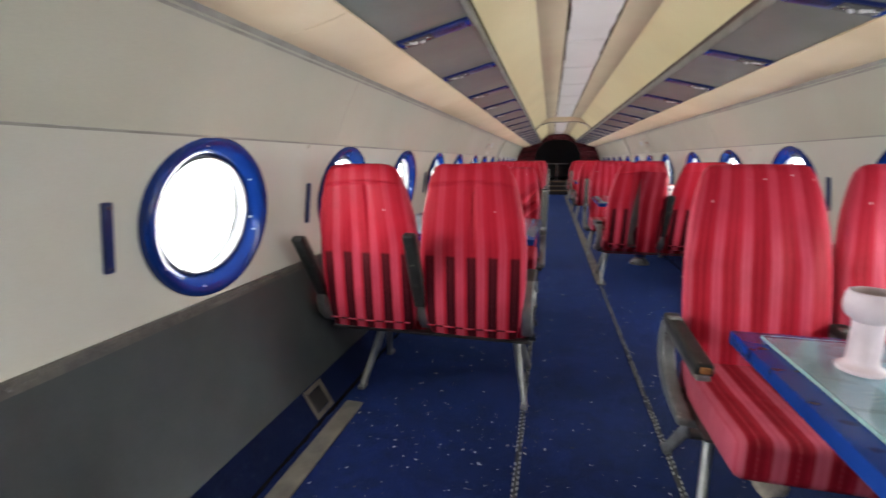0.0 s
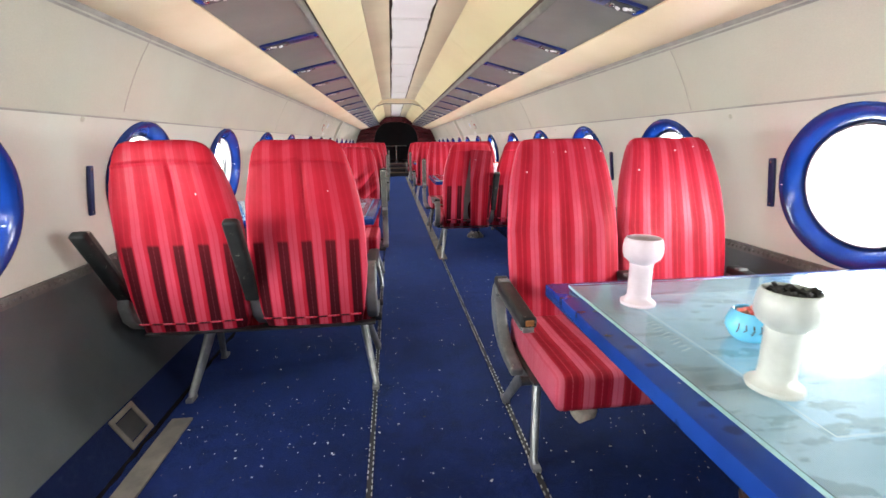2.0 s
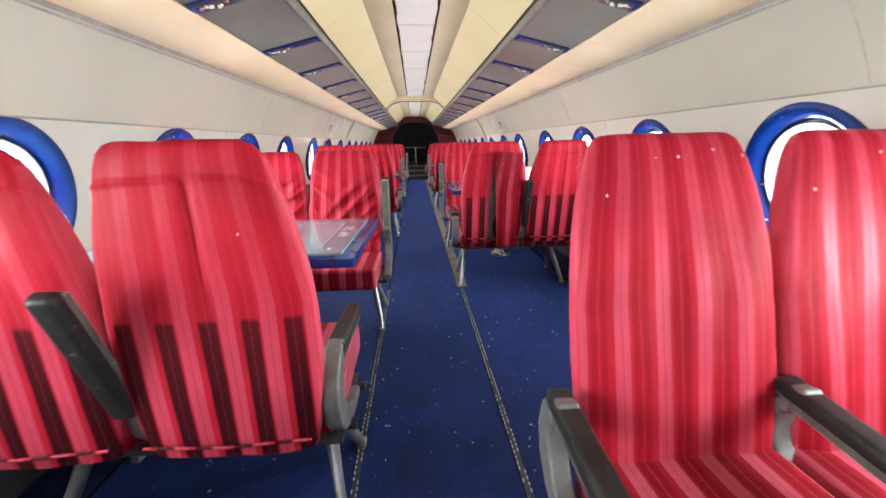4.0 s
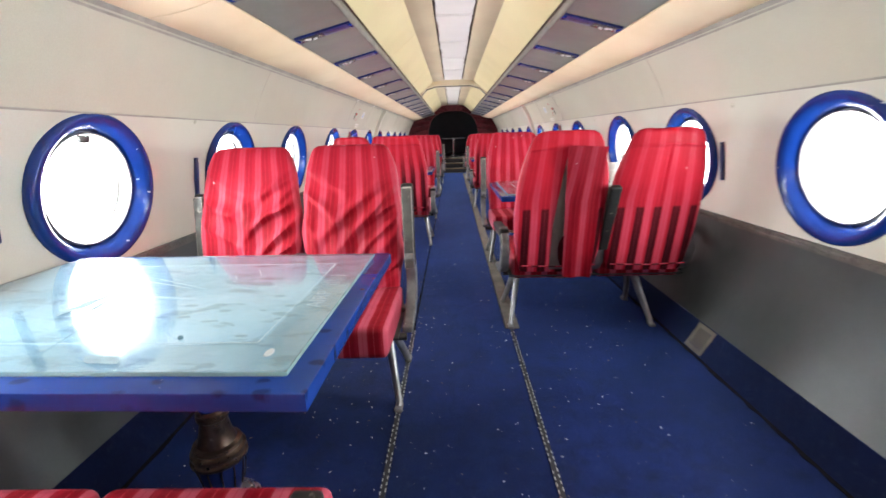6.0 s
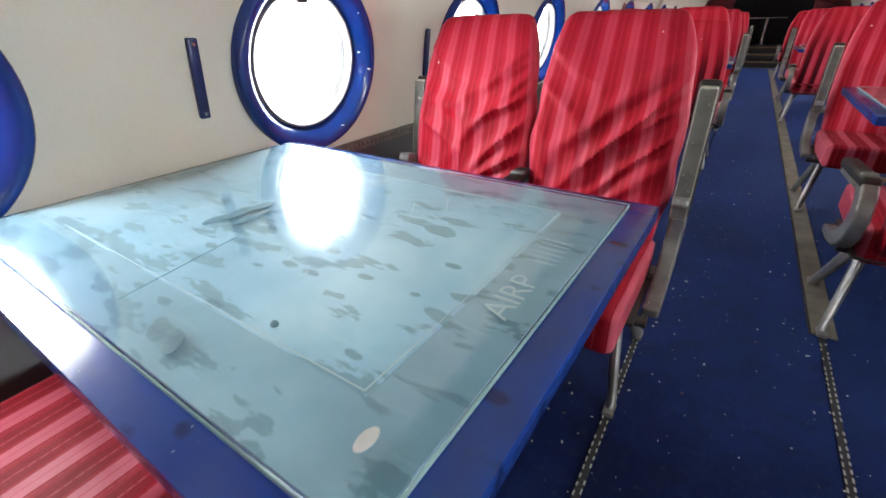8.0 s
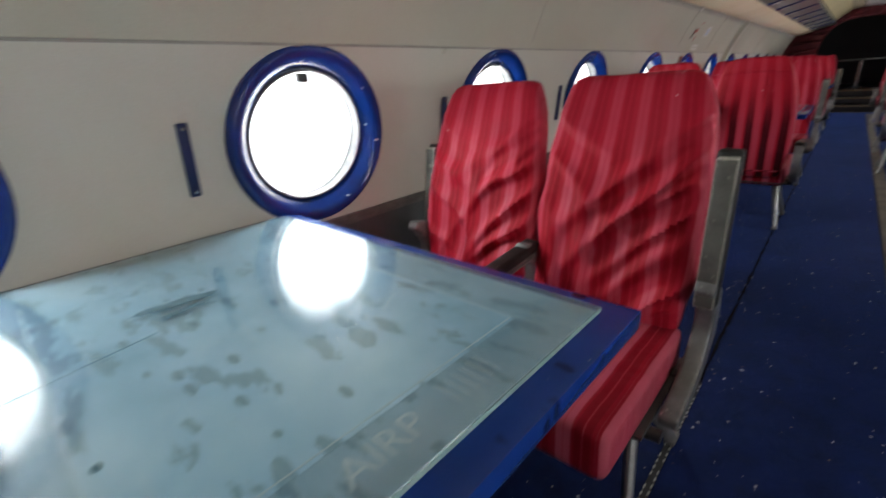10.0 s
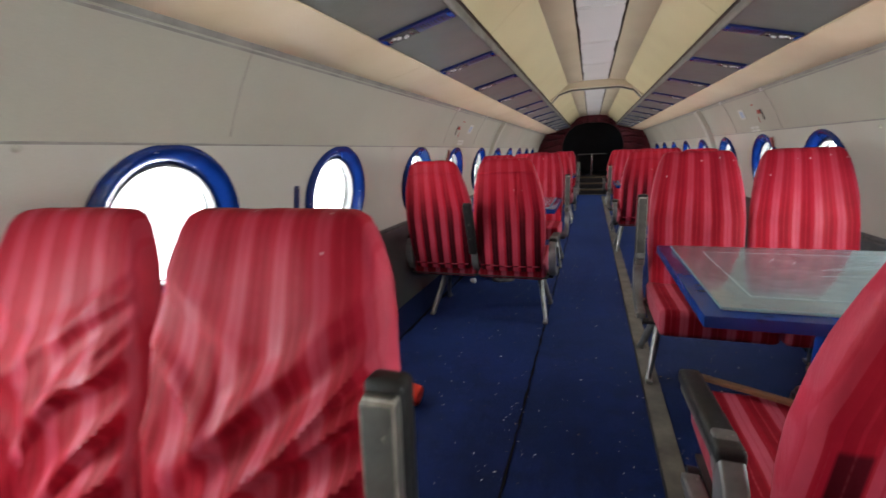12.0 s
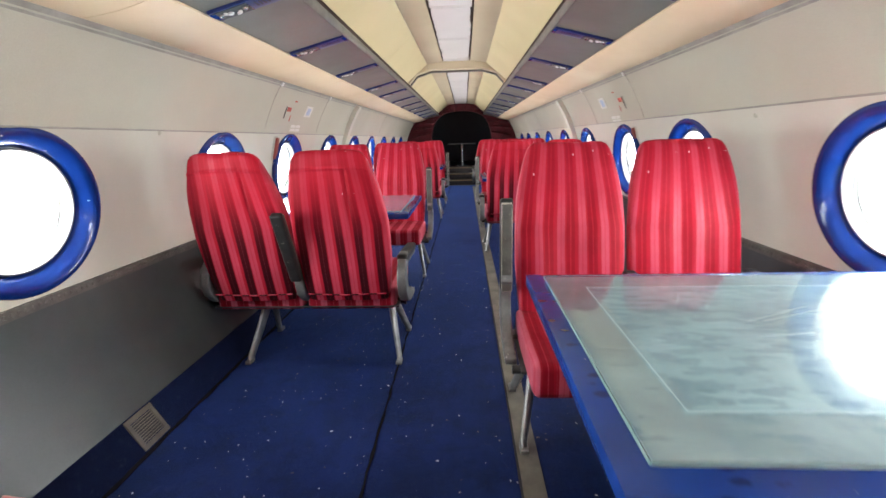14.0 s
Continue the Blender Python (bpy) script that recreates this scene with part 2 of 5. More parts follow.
    # Shade on the crown, put into the cover colour with a ragged lower edge.
    crown_shade = k.ramp(k.math("ADD", z, k.math("MULTIPLY", k.math("SUBTRACT", k.noise(k.coords((1, 1, 0.5)), 11, 4), 0.5), 0.16)), [(1.09, (0, 0, 0)), (1.19, (0.55, 0.55, 0.55))])
    k.colour(k.mix(crown_shade, col, (0.10, 0.004, 0.008)))
    weave = k.math("MULTIPLY", k.noise(co, 600, 2), 0.04)
    crease = k.math("MULTIPLY", k.noise(k.coords((9, 9, 2.2)), 3.2, 4, 0.6), 0.35)
    k.bump(k.math("ADD", k.math("ADD", k.noise(k.coords((3, 3, 1.2)), 3.0, 2), crease), weave), 0.32, 0.02)
    k.b.inputs["Specular IOR Level"].default_value = 0.13
    return m


COVER = striped("red_striped_satin")
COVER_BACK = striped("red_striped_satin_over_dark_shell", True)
# Back variant whose bars darken gradually from below the crown down.
COVER_DARK_LOW = striped("red_striped_satin_darkened_below", True, 0.0, 1.08, 0.32)
# Cushion version: darker red bands, duller pale ones.
COVER_SEAT = striped("cushion_red_striped_satin", False, 0.32)


def glassy(name, tint, rough):
    m = material(name, tint, rough)
    b = m.node_tree.nodes["Principled BSDF"]
    b.inputs["Transmission Weight"].default_value = 1.0
    b.inputs["IOR"].default_value = 1.45
    return m


PANE = glassy("clear_acrylic_pane", (0.97, 0.98, 0.99), 0.02)


# ---------------------------------------------------------------- mesh helpers
def mesh_of(bm, mat, name, smooth=True):
    bmesh.ops.recalc_face_normals(bm, faces=bm.faces)
    me = bpy.data.meshes.new(name)
    bm.to_mesh(me)
    bm.free()
    for m in (mat if isinstance(mat, (list, tuple)) else [mat]):
        me.materials.append(m)
    if smooth:
        for p in me.polygons:
            p.use_smooth = True
        me.set_sharp_from_angle(angle=radians(38))
    return me


def part(name, bm, mat, parent=None, label="", m=None, smooth=True):
    ob = new(name, bm if isinstance(bm, bpy.types.Mesh) else mesh_of(bm, mat, name, smooth))
    if parent:
        ob.parent = parent
    if m is not None:
        ob.matrix_basis = m
    if label:
        ob["label"] = label
    return ob


def thing(name, label, category, m=None, group="", kind=""):
    ob = new(name)
    ob.empty_display_size = 0.1
    if m is not None:
        ob.matrix_basis = m
    return tagged(ob, label, category, group, kind)


def box(cx, cy, cz, sx, sy, sz, bevel=0.0, seg=2, m=None):
    bm = bmesh.new()
    bmesh.ops.create_cube(bm, size=1)
    bmesh.ops.scale(bm, vec=(sx, sy, sz), verts=bm.verts)
    if bevel:
        bmesh.ops.bevel(bm, geom=bm.edges[:], offset=bevel, segments=seg, profile=0.6, affect="EDGES")
    bmesh.ops.translate(bm, vec=(cx, cy, cz), verts=bm.verts)
    if m is not None:
        bmesh.ops.transform(bm, matrix=m, verts=bm.verts)
    return bm


def merge(*bms):
    out = bmesh.new()
    for b in bms:
        me = bpy.data.meshes.new("tmp")
        b.to_mesh(me)
        b.free()
        out.from_mesh(me)
        bpy.data.meshes.remove(me)
    return out


def lathe(profile, n=32, m=None):
    """A turned shape: (radius, height) pairs round z."""
    bm = bmesh.new()
    rings = []
    for r, h in profile:
        if r < 1e-5:
            rings.append([bm.verts.new((0, 0, h))])
        else:
            rings.append([bm.verts.new((r * math.cos(2 * math.pi * i / n), r * math.sin(2 * math.pi * i / n), h)) for i in range(n)])
    for a, b in zip(rings, rings[1:]):
        for i in range(n):
            j = (i + 1) % n
            if len(a) == 1 and len(b) > 1:
                bm.faces.new((a[0], b[i], b[j]))
            elif len(b) == 1 and len(a) > 1:
                bm.faces.new((a[i], a[j], b[0]))
            elif len(a) > 1:
                bm.faces.new((a[i], a[j], b[j], b[i]))
    if m is not None:
        bmesh.ops.transform(bm, matrix=m, verts=bm.verts)
    return bm


def tube(points, radius, n=10, flat=1.0):
    """A bar along a line of points; flat squeezes it across."""
    bm = bmesh.new()
    pts = [Vector(p) for p in points]
    rings = []
    for i, p in enumerate(pts):
        d = (pts[min(i + 1, len(pts) - 1)] - pts[max(i - 1, 0)]).normalized()
        q = d.to_track_quat("Z", "X" if abs(d.z) > 0.5 else "Y")
        r = radius[i] if isinstance(radius, (list, tuple)) else radius
        rings.append([bm.verts.new(p + q @ Vector((r * math.cos(2 * math.pi * k / n), flat * r * math.sin(2 * math.pi * k / n), 0))) for k in range(n)])
    for a, b in zip(rings, rings[1:]):
        for k in range(n):
            bm.faces.new((a[k], a[(k + 1) % n], b[(k + 1) % n], b[k]))
    bm.faces.new(rings[0])
    bm.faces.new(rings[-1])
    return bm


def sweep(profile, y0, y1, closed=True):
    """A profile of (x, z) drawn along y."""
    bm = bmesh.new()
    a = [bm.verts.new((x, y0, z)) for x, z in profile]
    b = [bm.verts.new((x, y1, z)) for x, z in profile]
    n = len(profile)
    for i in range(n if closed else n - 1):
        j = (i + 1) % n
        bm.faces.new((a[i], a[j], b[j], b[i]))
    if closed:
        bm.faces.new(a)
        bm.faces.new(b)
    return bm


def ragged(x, y0, y1, width, z0, z1, rng, jitter, step):
    """A strip along y whose two edges waver."""
    bm = bmesh.new()
    n = max(2, int((y1 - y0) / step))
    rows = []
    for i in range(n + 1):
        y = y0 + (y1 - y0) * i / n
        a, b = x - width / 2 + rng.uniform(-jitter, jitter), x + width / 2 + rng.uniform(-jitter, jitter)
        rows.append([bm.verts.new(p) for p in ((a, y, z0), (b, y, z0), (b, y, z1), (a, y, z1))])
    for p, q in zip(rows, rows[1:]):
        for i in range(4):
            bm.faces.new((p[i], p[(i + 1) % 4], q[(i + 1) % 4], q[i]))
    bm.faces.new(rows[0])
    bm.faces.new(rows[-1])
    return bm


def arc_pts(side, z0, z1, n, r=R):
    """Points of the tube's wall between two heights (measured on the inner face)."""
    t0, t1 = math.asin((z0 - ZC) / R), math.asin((z1 - ZC) / R)
    return [(side * r * math.cos(t0 + (t1 - t0) * i / n), ZC + r * math.sin(t0 + (t1 - t0) * i / n)) for i in range(n + 1)]


def shell(side, z0, z1, y0, y1, thick=0.03, n=8, lift=0.0):
    inner = arc_pts(side, z0, z1, n, R - lift)
    outer = arc_pts(side, z0, z1, n, R + thick)
    return sweep(inner + outer[::-1], y0, y1)


def wall_pose(side, y, z, lift=0.0, turn=0.0):
    """On the wall: local z points into the cabin, local y up the wall, local x along the cabin."""
    t = math.asin((z - ZC) / R)
    nrm = Vector((-side * math.cos(t), 0, -math.sin(t)))
    up = Vector((-side * math.sin(t), 0, math.cos(t)))
    ax = up.cross(nrm)
    p = Vector((side * R * math.cos(t), y, ZC + R * math.sin(t))) + nrm * lift
    m = Matrix((ax, up, nrm)).transposed().to_4x4()
    m.translation = p
    return m @ pose(0, 0, 0, 0, 0, turn)


# ---------------------------------------------------------------- structure
def window_wall(side, name):
    """The window band: bays with round holes, with the thickness of the fuselage lining."""
    bm = bmesh.new()
    t0, t1 = math.asin((0.70 - ZC) / R), math.asin(((1.314 if side < 0 else 1.338) - ZC) / R)
    tc = math.asin((WIN_Z - ZC) / R)
    r_hole, n, thick = 0.262, 48, 0.10
    ys = WINDOWS[side]
    edges = [Y0] + [(a + b) / 2 for a, b in zip(ys, ys[1:])] + [Y1]

    def put(yy, s, depth):
        t = s / R
        rr = R + depth
        return bm.verts.new((side * rr * math.cos(t), yy, ZC + rr * math.sin(t)))

    for yc, ya, yb in zip(ys, edges, edges[1:]):
        sa, sb, sc = t0 * R, t1 * R, tc * R
        angles = [2 * math.pi * i / n for i in range(n)]
        corner = [math.atan2(s - sc, y - yc) % (2 * math.pi) for y in (ya, yb) for s in (sa, sb)]
        for c in corner:
            k = min(range(len(angles)), key=lambda i: abs(angles[i] - c))
            angles[k] = c
        rings = [[] for _ in range(6)]
        for a in angles:
            dx, ds = math.cos(a), math.sin(a)
            far = min(((yb - yc) / dx if dx > 1e-9 else (ya - yc) / dx if dx < -1e-9 else 1e9),
                      ((sb - sc) / ds if ds > 1e-9 else (sa - sc) / ds if ds < -1e-9 else 1e9))
            mid = (far + r_hole) / 2
            for ring, rad, dep in zip(rings, (far, mid, r_hole, r_hole, mid, far), (0, 0, 0, thick, thick, thick)):
                ring.append(put(yc + dx * rad, sc + ds * rad, dep))
        for a, b in zip(rings, rings[1:]):
            for i in range(n):
                j = (i + 1) % n
                bm.faces.new((a[i], a[j], b[j], b[i]))
    bmesh.ops.remove_doubles(bm, verts=bm.verts, dist=0.0005)
    return tagged(part(name, bm, CREAM), "cream vinyl cabin wall with round windows", "wall", kind="structure")


def build_sides():
    for side, word in ((-1, "west"), (1, "east")):
        mz = 1.314 if side < 0 else 1.338
        w = window_wall(side, "wall_" + word)
        part("upper_panel", shell(side, mz + 0.001, 1.665, Y0, Y1, 0.10), CREAM_UP, w, "cream upper wall panel")
        part("moulding", merge(shell(side, mz - 0.003, mz + 0.0035, Y0, Y1, 0.01, 2, 0.005), shell(side, 1.655, 1.672, Y0, Y1, 0.01, 2, 0.008), shell(side, 1.640, 1.648, Y0, Y1, 0.01, 2, 0.004)), MOULD, w, "thin grey moulding strips")
        part("dado", shell(side, 0.135, 0.672, Y0, Y1, 0.10, 12, 0.012), DADO, w, "grey leatherette lower wall lining")
        trim = [shell(side, 0.668, 0.706, Y0, Y1, 0.05, 3, 0.020)]
        part("edge_strip", merge(*trim), DADO_TRIM, w, "riveted grey strip on the lower lining")
        part("skirting", shell(side, -0.05, 0.137, Y0, Y1, 0.10, 4, 0.016), CARPET_EDGE, w, "dark blue carpet turned up the wall")


def build_floor():
    tagged(part("floor", box(0, (Y0 + Y1) / 2, -0.05, 2.62, Y1 - Y0, 0.1), CARPET), "royal blue carpet floor littered with scraps", "floor", kind="structure")


RAIL_X, RAIL_Z, LO_X, LO_Z = 0.572, 1.822, 0.915, 1.733


def build_ceiling():
    """The tray ceiling with its light strip; one mesh, as it hangs."""
    mats = [SLOPE, FLAT, LIGHT_STRIP, GAP, RAIL, PSU, CORNICE]
    bm = bmesh.new()

    def run(profile, idx, y0=Y0, y1=Y1):
        put(sweep(profile, y0, y1), idx)

    def put(b, idx):
        for f in b.faces:
            f.material_index = idx
        me = bpy.data.meshes.new("tmp")
        b.to_mesh(me)
        b.free()
        bm.from_mesh(me)
        bpy.data.meshes.remove(me)

    def panels(profile, idx, first):
        """Lengths of panel with a hairline joint between them."""
        cuts = [Y0] + [first + 2.23 * k for k in range(9) if Y0 < first + 2.23 * k < Y1] + [Y1]
        for a, b in zip(cuts, cuts[1:]):
            run(profile, idx, a + 0.002, b - 0.002)

    for s in (-1, 1):
        panels([(s * 0.582, 1.888), (s * 0.345, 2.085), (s * 0.355, 2.112), (s * 0.60, 1.92)], 0, 0.26 + 0.1 * s)
        run([(s * 0.343, 2.085), (s * 0.164, 2.109), (s * 0.164, 2.136), (s * 0.355, 2.112)], 1)
        run([(s * 0.173, 2.132), (s * 0.130, 2.132), (s * 0.130, 2.15), (s * 0.173, 2.15)], 3)
        run([(s * (0.585 + 0.014 * math.cos(a)), 1.838 + 0.026 * math.sin(a)) for a in [2 * math.pi * q / 14 for q in range(14)]], 4)
        run([(s * 0.594, 1.83), (s * 0.605, 1.83), (s * 0.605, 1.91), (s * 0.594, 1.91)], 3)
        run([(s * 0.592, 1.822), (s * 0.935, 1.737), (s * 0.94, 1.765), (s * 0.60, 1.85)], 5)
        panels([(s * 0.925, 1.730)] + [(s * (0.925 + 0.30 * u), 1.730 - 0.062 * u - 0.012 * math.sin(math.pi * u)) for u in (0.25, 0.5, 0.75)] + [(s * 1.228, 1.666), (s * 1.24, 1.70), (s * 0.94, 1.765)], 6, -0.15 - 0.14 * s)
    rng = random.Random(21)
    y = -2.58
    while y < Y1 - 0.05:
        for a, b in ((0.006, 0.950), (0.962, 0.994)):
            put(ragged(0, y + a, min(y + b, Y1), 0.284, 2.110, 2.131, rng, 0.007, 0.13), 2)
        y += 1.0
    run([(-0.14, 2.136), (0.14, 2.136), (0.14, 2.15), (-0.14, 2.15)], 3)
    me = mesh_of(bm, mats, "ceiling")
    tagged(new("ceiling", me), "yellowed tray ceiling with a white light strip between grey service panels", "ceiling", kind="structure")
    roof = [(x, z) for x, z in arc_pts(-1, 1.66, ZC + R * 0.9999, 10, R + 0.1)] + [(x, z) for x, z in arc_pts(1, 1.66, ZC + R * 0.9999, 10, R + 0.1)][::-1]
    inner = [(x * 0.99, z - 0.02) for x, z in roof]
    tagged(part("roof", sweep(roof + inner[::-1], Y0, Y1), GAP), "fuselage roof above the ceiling", "roof", kind="structure")


def build_arch():
    """The hoop and ceiling arch that part the two cabins."""
    a = thing("arch", "cream hoop and beige ceiling arch between the cabins", "arch", pose(0, ARCH_Y, 0), kind="structure")
    lo = [(-0.562, 1.905), (-0.47, 2.005), (-0.30, 2.055), (0.30, 2.055), (0.47, 2.005), (0.562, 1.905)]
    hi = [(-0.60, 1.93), (-0.50, 2.01), (-0.345, 2.12), (0.345, 2.12), (0.50, 2.01), (0.60, 1.93)]
    part("ceiling_arch", sweep([(x, z - 0.03) for x, z in lo] + hi[::-1], -0.10, 0.08), FLAT, a, "beige ceiling arch")
    part("arch_edge", sweep([(x, z - 0.044) for x, z in lo] + [(x, z - 0.031) for x, z in lo][::-1], 0.0, 0.08), RAIL, a)
    for s in (-1, 1):
        part("hoop", shell(s, 0.69, 1.665, -0.06, 0.06, -0.001, 12, 0.05), CREAM, a)


def build_end():
    """The dark front bulkhead with its red velvet surround, the steps and the room beyond."""
    b = thing("front_bulkhead", "dark red velvet surround of the front doorway", "bulkhead", pose(0, Y1, 0), kind="structure")
    n = 28
    bm = bmesh.new()
    out, inn = [], []
    for i in range(n + 1):
        t = math.pi * i / n
        c, s_ = math.cos(t), math.sin(t)
        out.append((1.7 * c, 0.75 + 1.6 * s_))
        inn.append((0.80 * math.copysign(abs(c) ** 0.7, c), 1.03 + 0.90 * abs(s_) ** 0.7))
    out = [(1.7, -0.1)] + out + [(-1.7, -0.1)]
    inn = [(0.55, -0.1)] + [(0.55, 0.95)] + inn[1:-1] + [(-0.55, 0.95)] + [(-0.55, -0.1)]
    vo = [bm.verts.new((x, 0, z)) for x, z in out]
    vi = [bm.verts.new((x, 0.0, z)) for x, z in inn]
    vb = [bm.verts.new((x, 0.25, z)) for x, z in inn]
    for i in range(len(vo) - 1):
        bm.faces.new((vo[i], vo[i + 1], vi[i + 1], vi[i]))
        bm.faces.new((vi[i], vi[i + 1], vb[i + 1], vb[i]))
    part("surround", bm, RED_CURTAIN, b)
    for k in range(18):
        t = math.pi * (k + 0.5) / 18
        c, s_ = math.cos(t), math.sin(t)
        cx, sz = math.copysign(abs(c) ** 0.7, c), abs(s_) ** 0.7
        part("fold", tube([(0.81 * cx, 0.0, 1.03 + 0.91 * sz), (0.98 * cx, -0.03, 0.96 + 1.03 * sz), (1.30 * cx, -0.01, 0.80 + 1.25 * sz)], [0.045, 0.065, 0.085], 10, 0.35), RED_CURTAIN, b)
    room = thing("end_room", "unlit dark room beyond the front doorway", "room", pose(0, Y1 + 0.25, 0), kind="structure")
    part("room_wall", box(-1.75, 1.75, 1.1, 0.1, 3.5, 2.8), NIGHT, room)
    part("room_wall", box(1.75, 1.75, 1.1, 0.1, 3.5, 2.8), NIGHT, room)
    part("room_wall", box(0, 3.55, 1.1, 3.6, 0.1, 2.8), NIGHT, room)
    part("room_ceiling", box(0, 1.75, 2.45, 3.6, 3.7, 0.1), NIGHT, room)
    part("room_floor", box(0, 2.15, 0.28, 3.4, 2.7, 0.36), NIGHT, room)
    bar = thing("bar_table", "black high table with a thin shiny top", "table", pose(0, Y1 + 1.3, 0.46))
    part("tabletop", box(0, 0, 0.62, 0.8, 0.5, 0.025, 0.004), STEEL, bar)
    part("post", lathe([(0, 0), (0.16, 0), (0.15, 0.015), (0.035, 0.03), (0.03, 0.61), (0, 0.61)], 20), ALU, bar, "shiny metal post")
    st = thing("steps", "dark steps with bronze edges up to the front room", "steps", pose(0, Y1, 0), kind="structure")
    for i in range(3):
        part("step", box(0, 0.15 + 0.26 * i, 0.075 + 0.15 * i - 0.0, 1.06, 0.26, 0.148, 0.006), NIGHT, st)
        part("step_edge", box(0, 0.02 + 0.26 * i, 0.135 + 0.15 * i, 1.04, 0.012, 0.03, 0.003), STEP_EDGE, st)
    # Never in view; added to close the tube behind the camera.
    tagged(part("wall_back", box(0, Y0 - 0.06, 1.0, 3.4, 0.1, 2.8), CREAM), "unseen cream wall added to close the rear", "wall", kind="structure")


# ---------------------------------------------------------------- windows
def chipped_blue():
    m = material("chipped_blue_gloss", (0.01, 0.05, 0.28), 0.14)
    k = Nodes(m)
    co = k.coords()
    tone = k.ramp(k.noise(co, 5, 4), [(0.35, (0.003, 0.019, 0.125)), (0.7, (0.006, 0.032, 0.20))])
    cell = k.n.new("ShaderNodeTexVoronoi")
    cell.inputs["Scale"].default_value = 34
    k.l.new(k.coords((1, 2.2, 1)), cell.inputs["Vector"])
    info = k.n.new("ShaderNodeObjectInfo")
    pick = k.math("GREATER_THAN", k.math("FRACT", k.math("ADD", k.split(cell.outputs["Color"])[0], info.outputs["Random"])), 0.965)
    chip = k.math("MULTIPLY", k.math("LESS_THAN", k.math("ADD", cell.outputs["Distance"], k.math("MULTIPLY", k.noise(co, 160, 2), 0.25)), 0.36), pick)
    k.colour(k.mix(chip, tone, (0.62, 0.66, 0.72)))
    k.rough(k.math("ADD", k.math("MULTIPLY", k.noise(co, 14), 0.12), 0.08))
    return m


RIM = chipped_blue()


RING_METAL = worn("dull_window_ring", (0.30, 0.30, 0.31), (0.16, 0.16, 0.17), 0.42, 0.3, scale=20)


def build_windows():
    root = thing("window_1", "round window with a glossy blue surround", "window", wall_pose(-1, WINDOWS[-1][0], WIN_Z), "round cabin windows", "structure")
    prof = [(0.306, -0.003), (0.310, 0.012), (0.307, 0.026), (0.299, 0.037), (0.289, 0.040), (0.276, 0.036), (0.260, 0.024), (0.245, 0.007), (0.234, -0.010), (0.227, -0.03), (0.27, -0.03), (0.27, -0.003), (0.306, -0.003)]
    part("rim", lathe(prof, 64), RIM, root, "glossy chipped blue rim")
    part("inner_ring", lathe([(0.226, -0.016), (0.224, -0.010), (0.219, -0.010), (0.217, -0.016), (0.217, -0.046), (0.226, -0.046), (0.226, -0.016)], 64), RING_METAL, root, "dull metal ring")
    part("seal", lathe([(0.2255, -0.047), (0.2165, -0.047), (0.2155, -0.053), (0.2165, -0.064), (0.2255, -0.064), (0.2255, -0.047)], 64), BLACK, root, "black rubber seal")
    p = part("pane", lathe([(0.0, -0.066), (0.225, -0.066), (0.225, -0.072), (0.0, -0.072)], 48), PANE, root)
    p.visible_shadow = False
    lamp = bpy.data.lights.new("window_daylight", "AREA")
    lamp.shape, lamp.size, lamp.energy, lamp.color = "DISK", 0.46, WINDOW_WATTS, (0.95, 0.985, 1.0)
    made = 1
    for side in (-1, 1):
        for k, y in enumerate(WINDOWS[side]):
            c = root
            if side == 1 or k:
                made += 1
                c = copy_thing(root, wall_pose(side, y, WIN_Z))
                c.name = "window_%d" % made
            if side == -1 and k == 5:
                part("catch", box(0.0, 0.197, -0.03, 0.045, 0.03, 0.02, 0.005), DARK_METAL, c, "small dark catch")
            ob = new("window_daylight", lamp)
            ob.matrix_world = wall_pose(side, y, WIN_Z, -0.085) @ Matrix.Rotation(math.pi, 4, "X")


# ---------------------------------------------------------------- seats
def super_loop(w, d, n, e=3.2):
    """A rounded oblong with n points at even steps along its outline."""
    raw, m = [], 720
    for i in range(m):
        t = 2 * math.pi * (i + 0.5) / m
        c, s = math.cos(t), math.sin(t)
        raw.append(Vector((math.copysign(abs(c) ** (2 / e), c) * w, math.copysign(abs(s) ** (2 / e), s) * d)))
    steps = [(raw[(i + 1) % m] - raw[i]).length for i in range(m)]
    total, pts, i, done = sum(steps), [], 0, 0.0
    for k in range(n):
        goal = total * k / n
        while done + steps[i] < goal:
            done += steps[i]
            i += 1
        p = raw[i].lerp(raw[(i + 1) % m], (goal - done) / max(steps[i], 1e-9))
        pts.append((p.x, p.y))
    return pts


def lean_at(z):
    """The back's middle line: leaning aft with height."""
    return -0.195 - 0.21 * (z - 0.40) - 0.06 * max(0.0, z - 0.85)


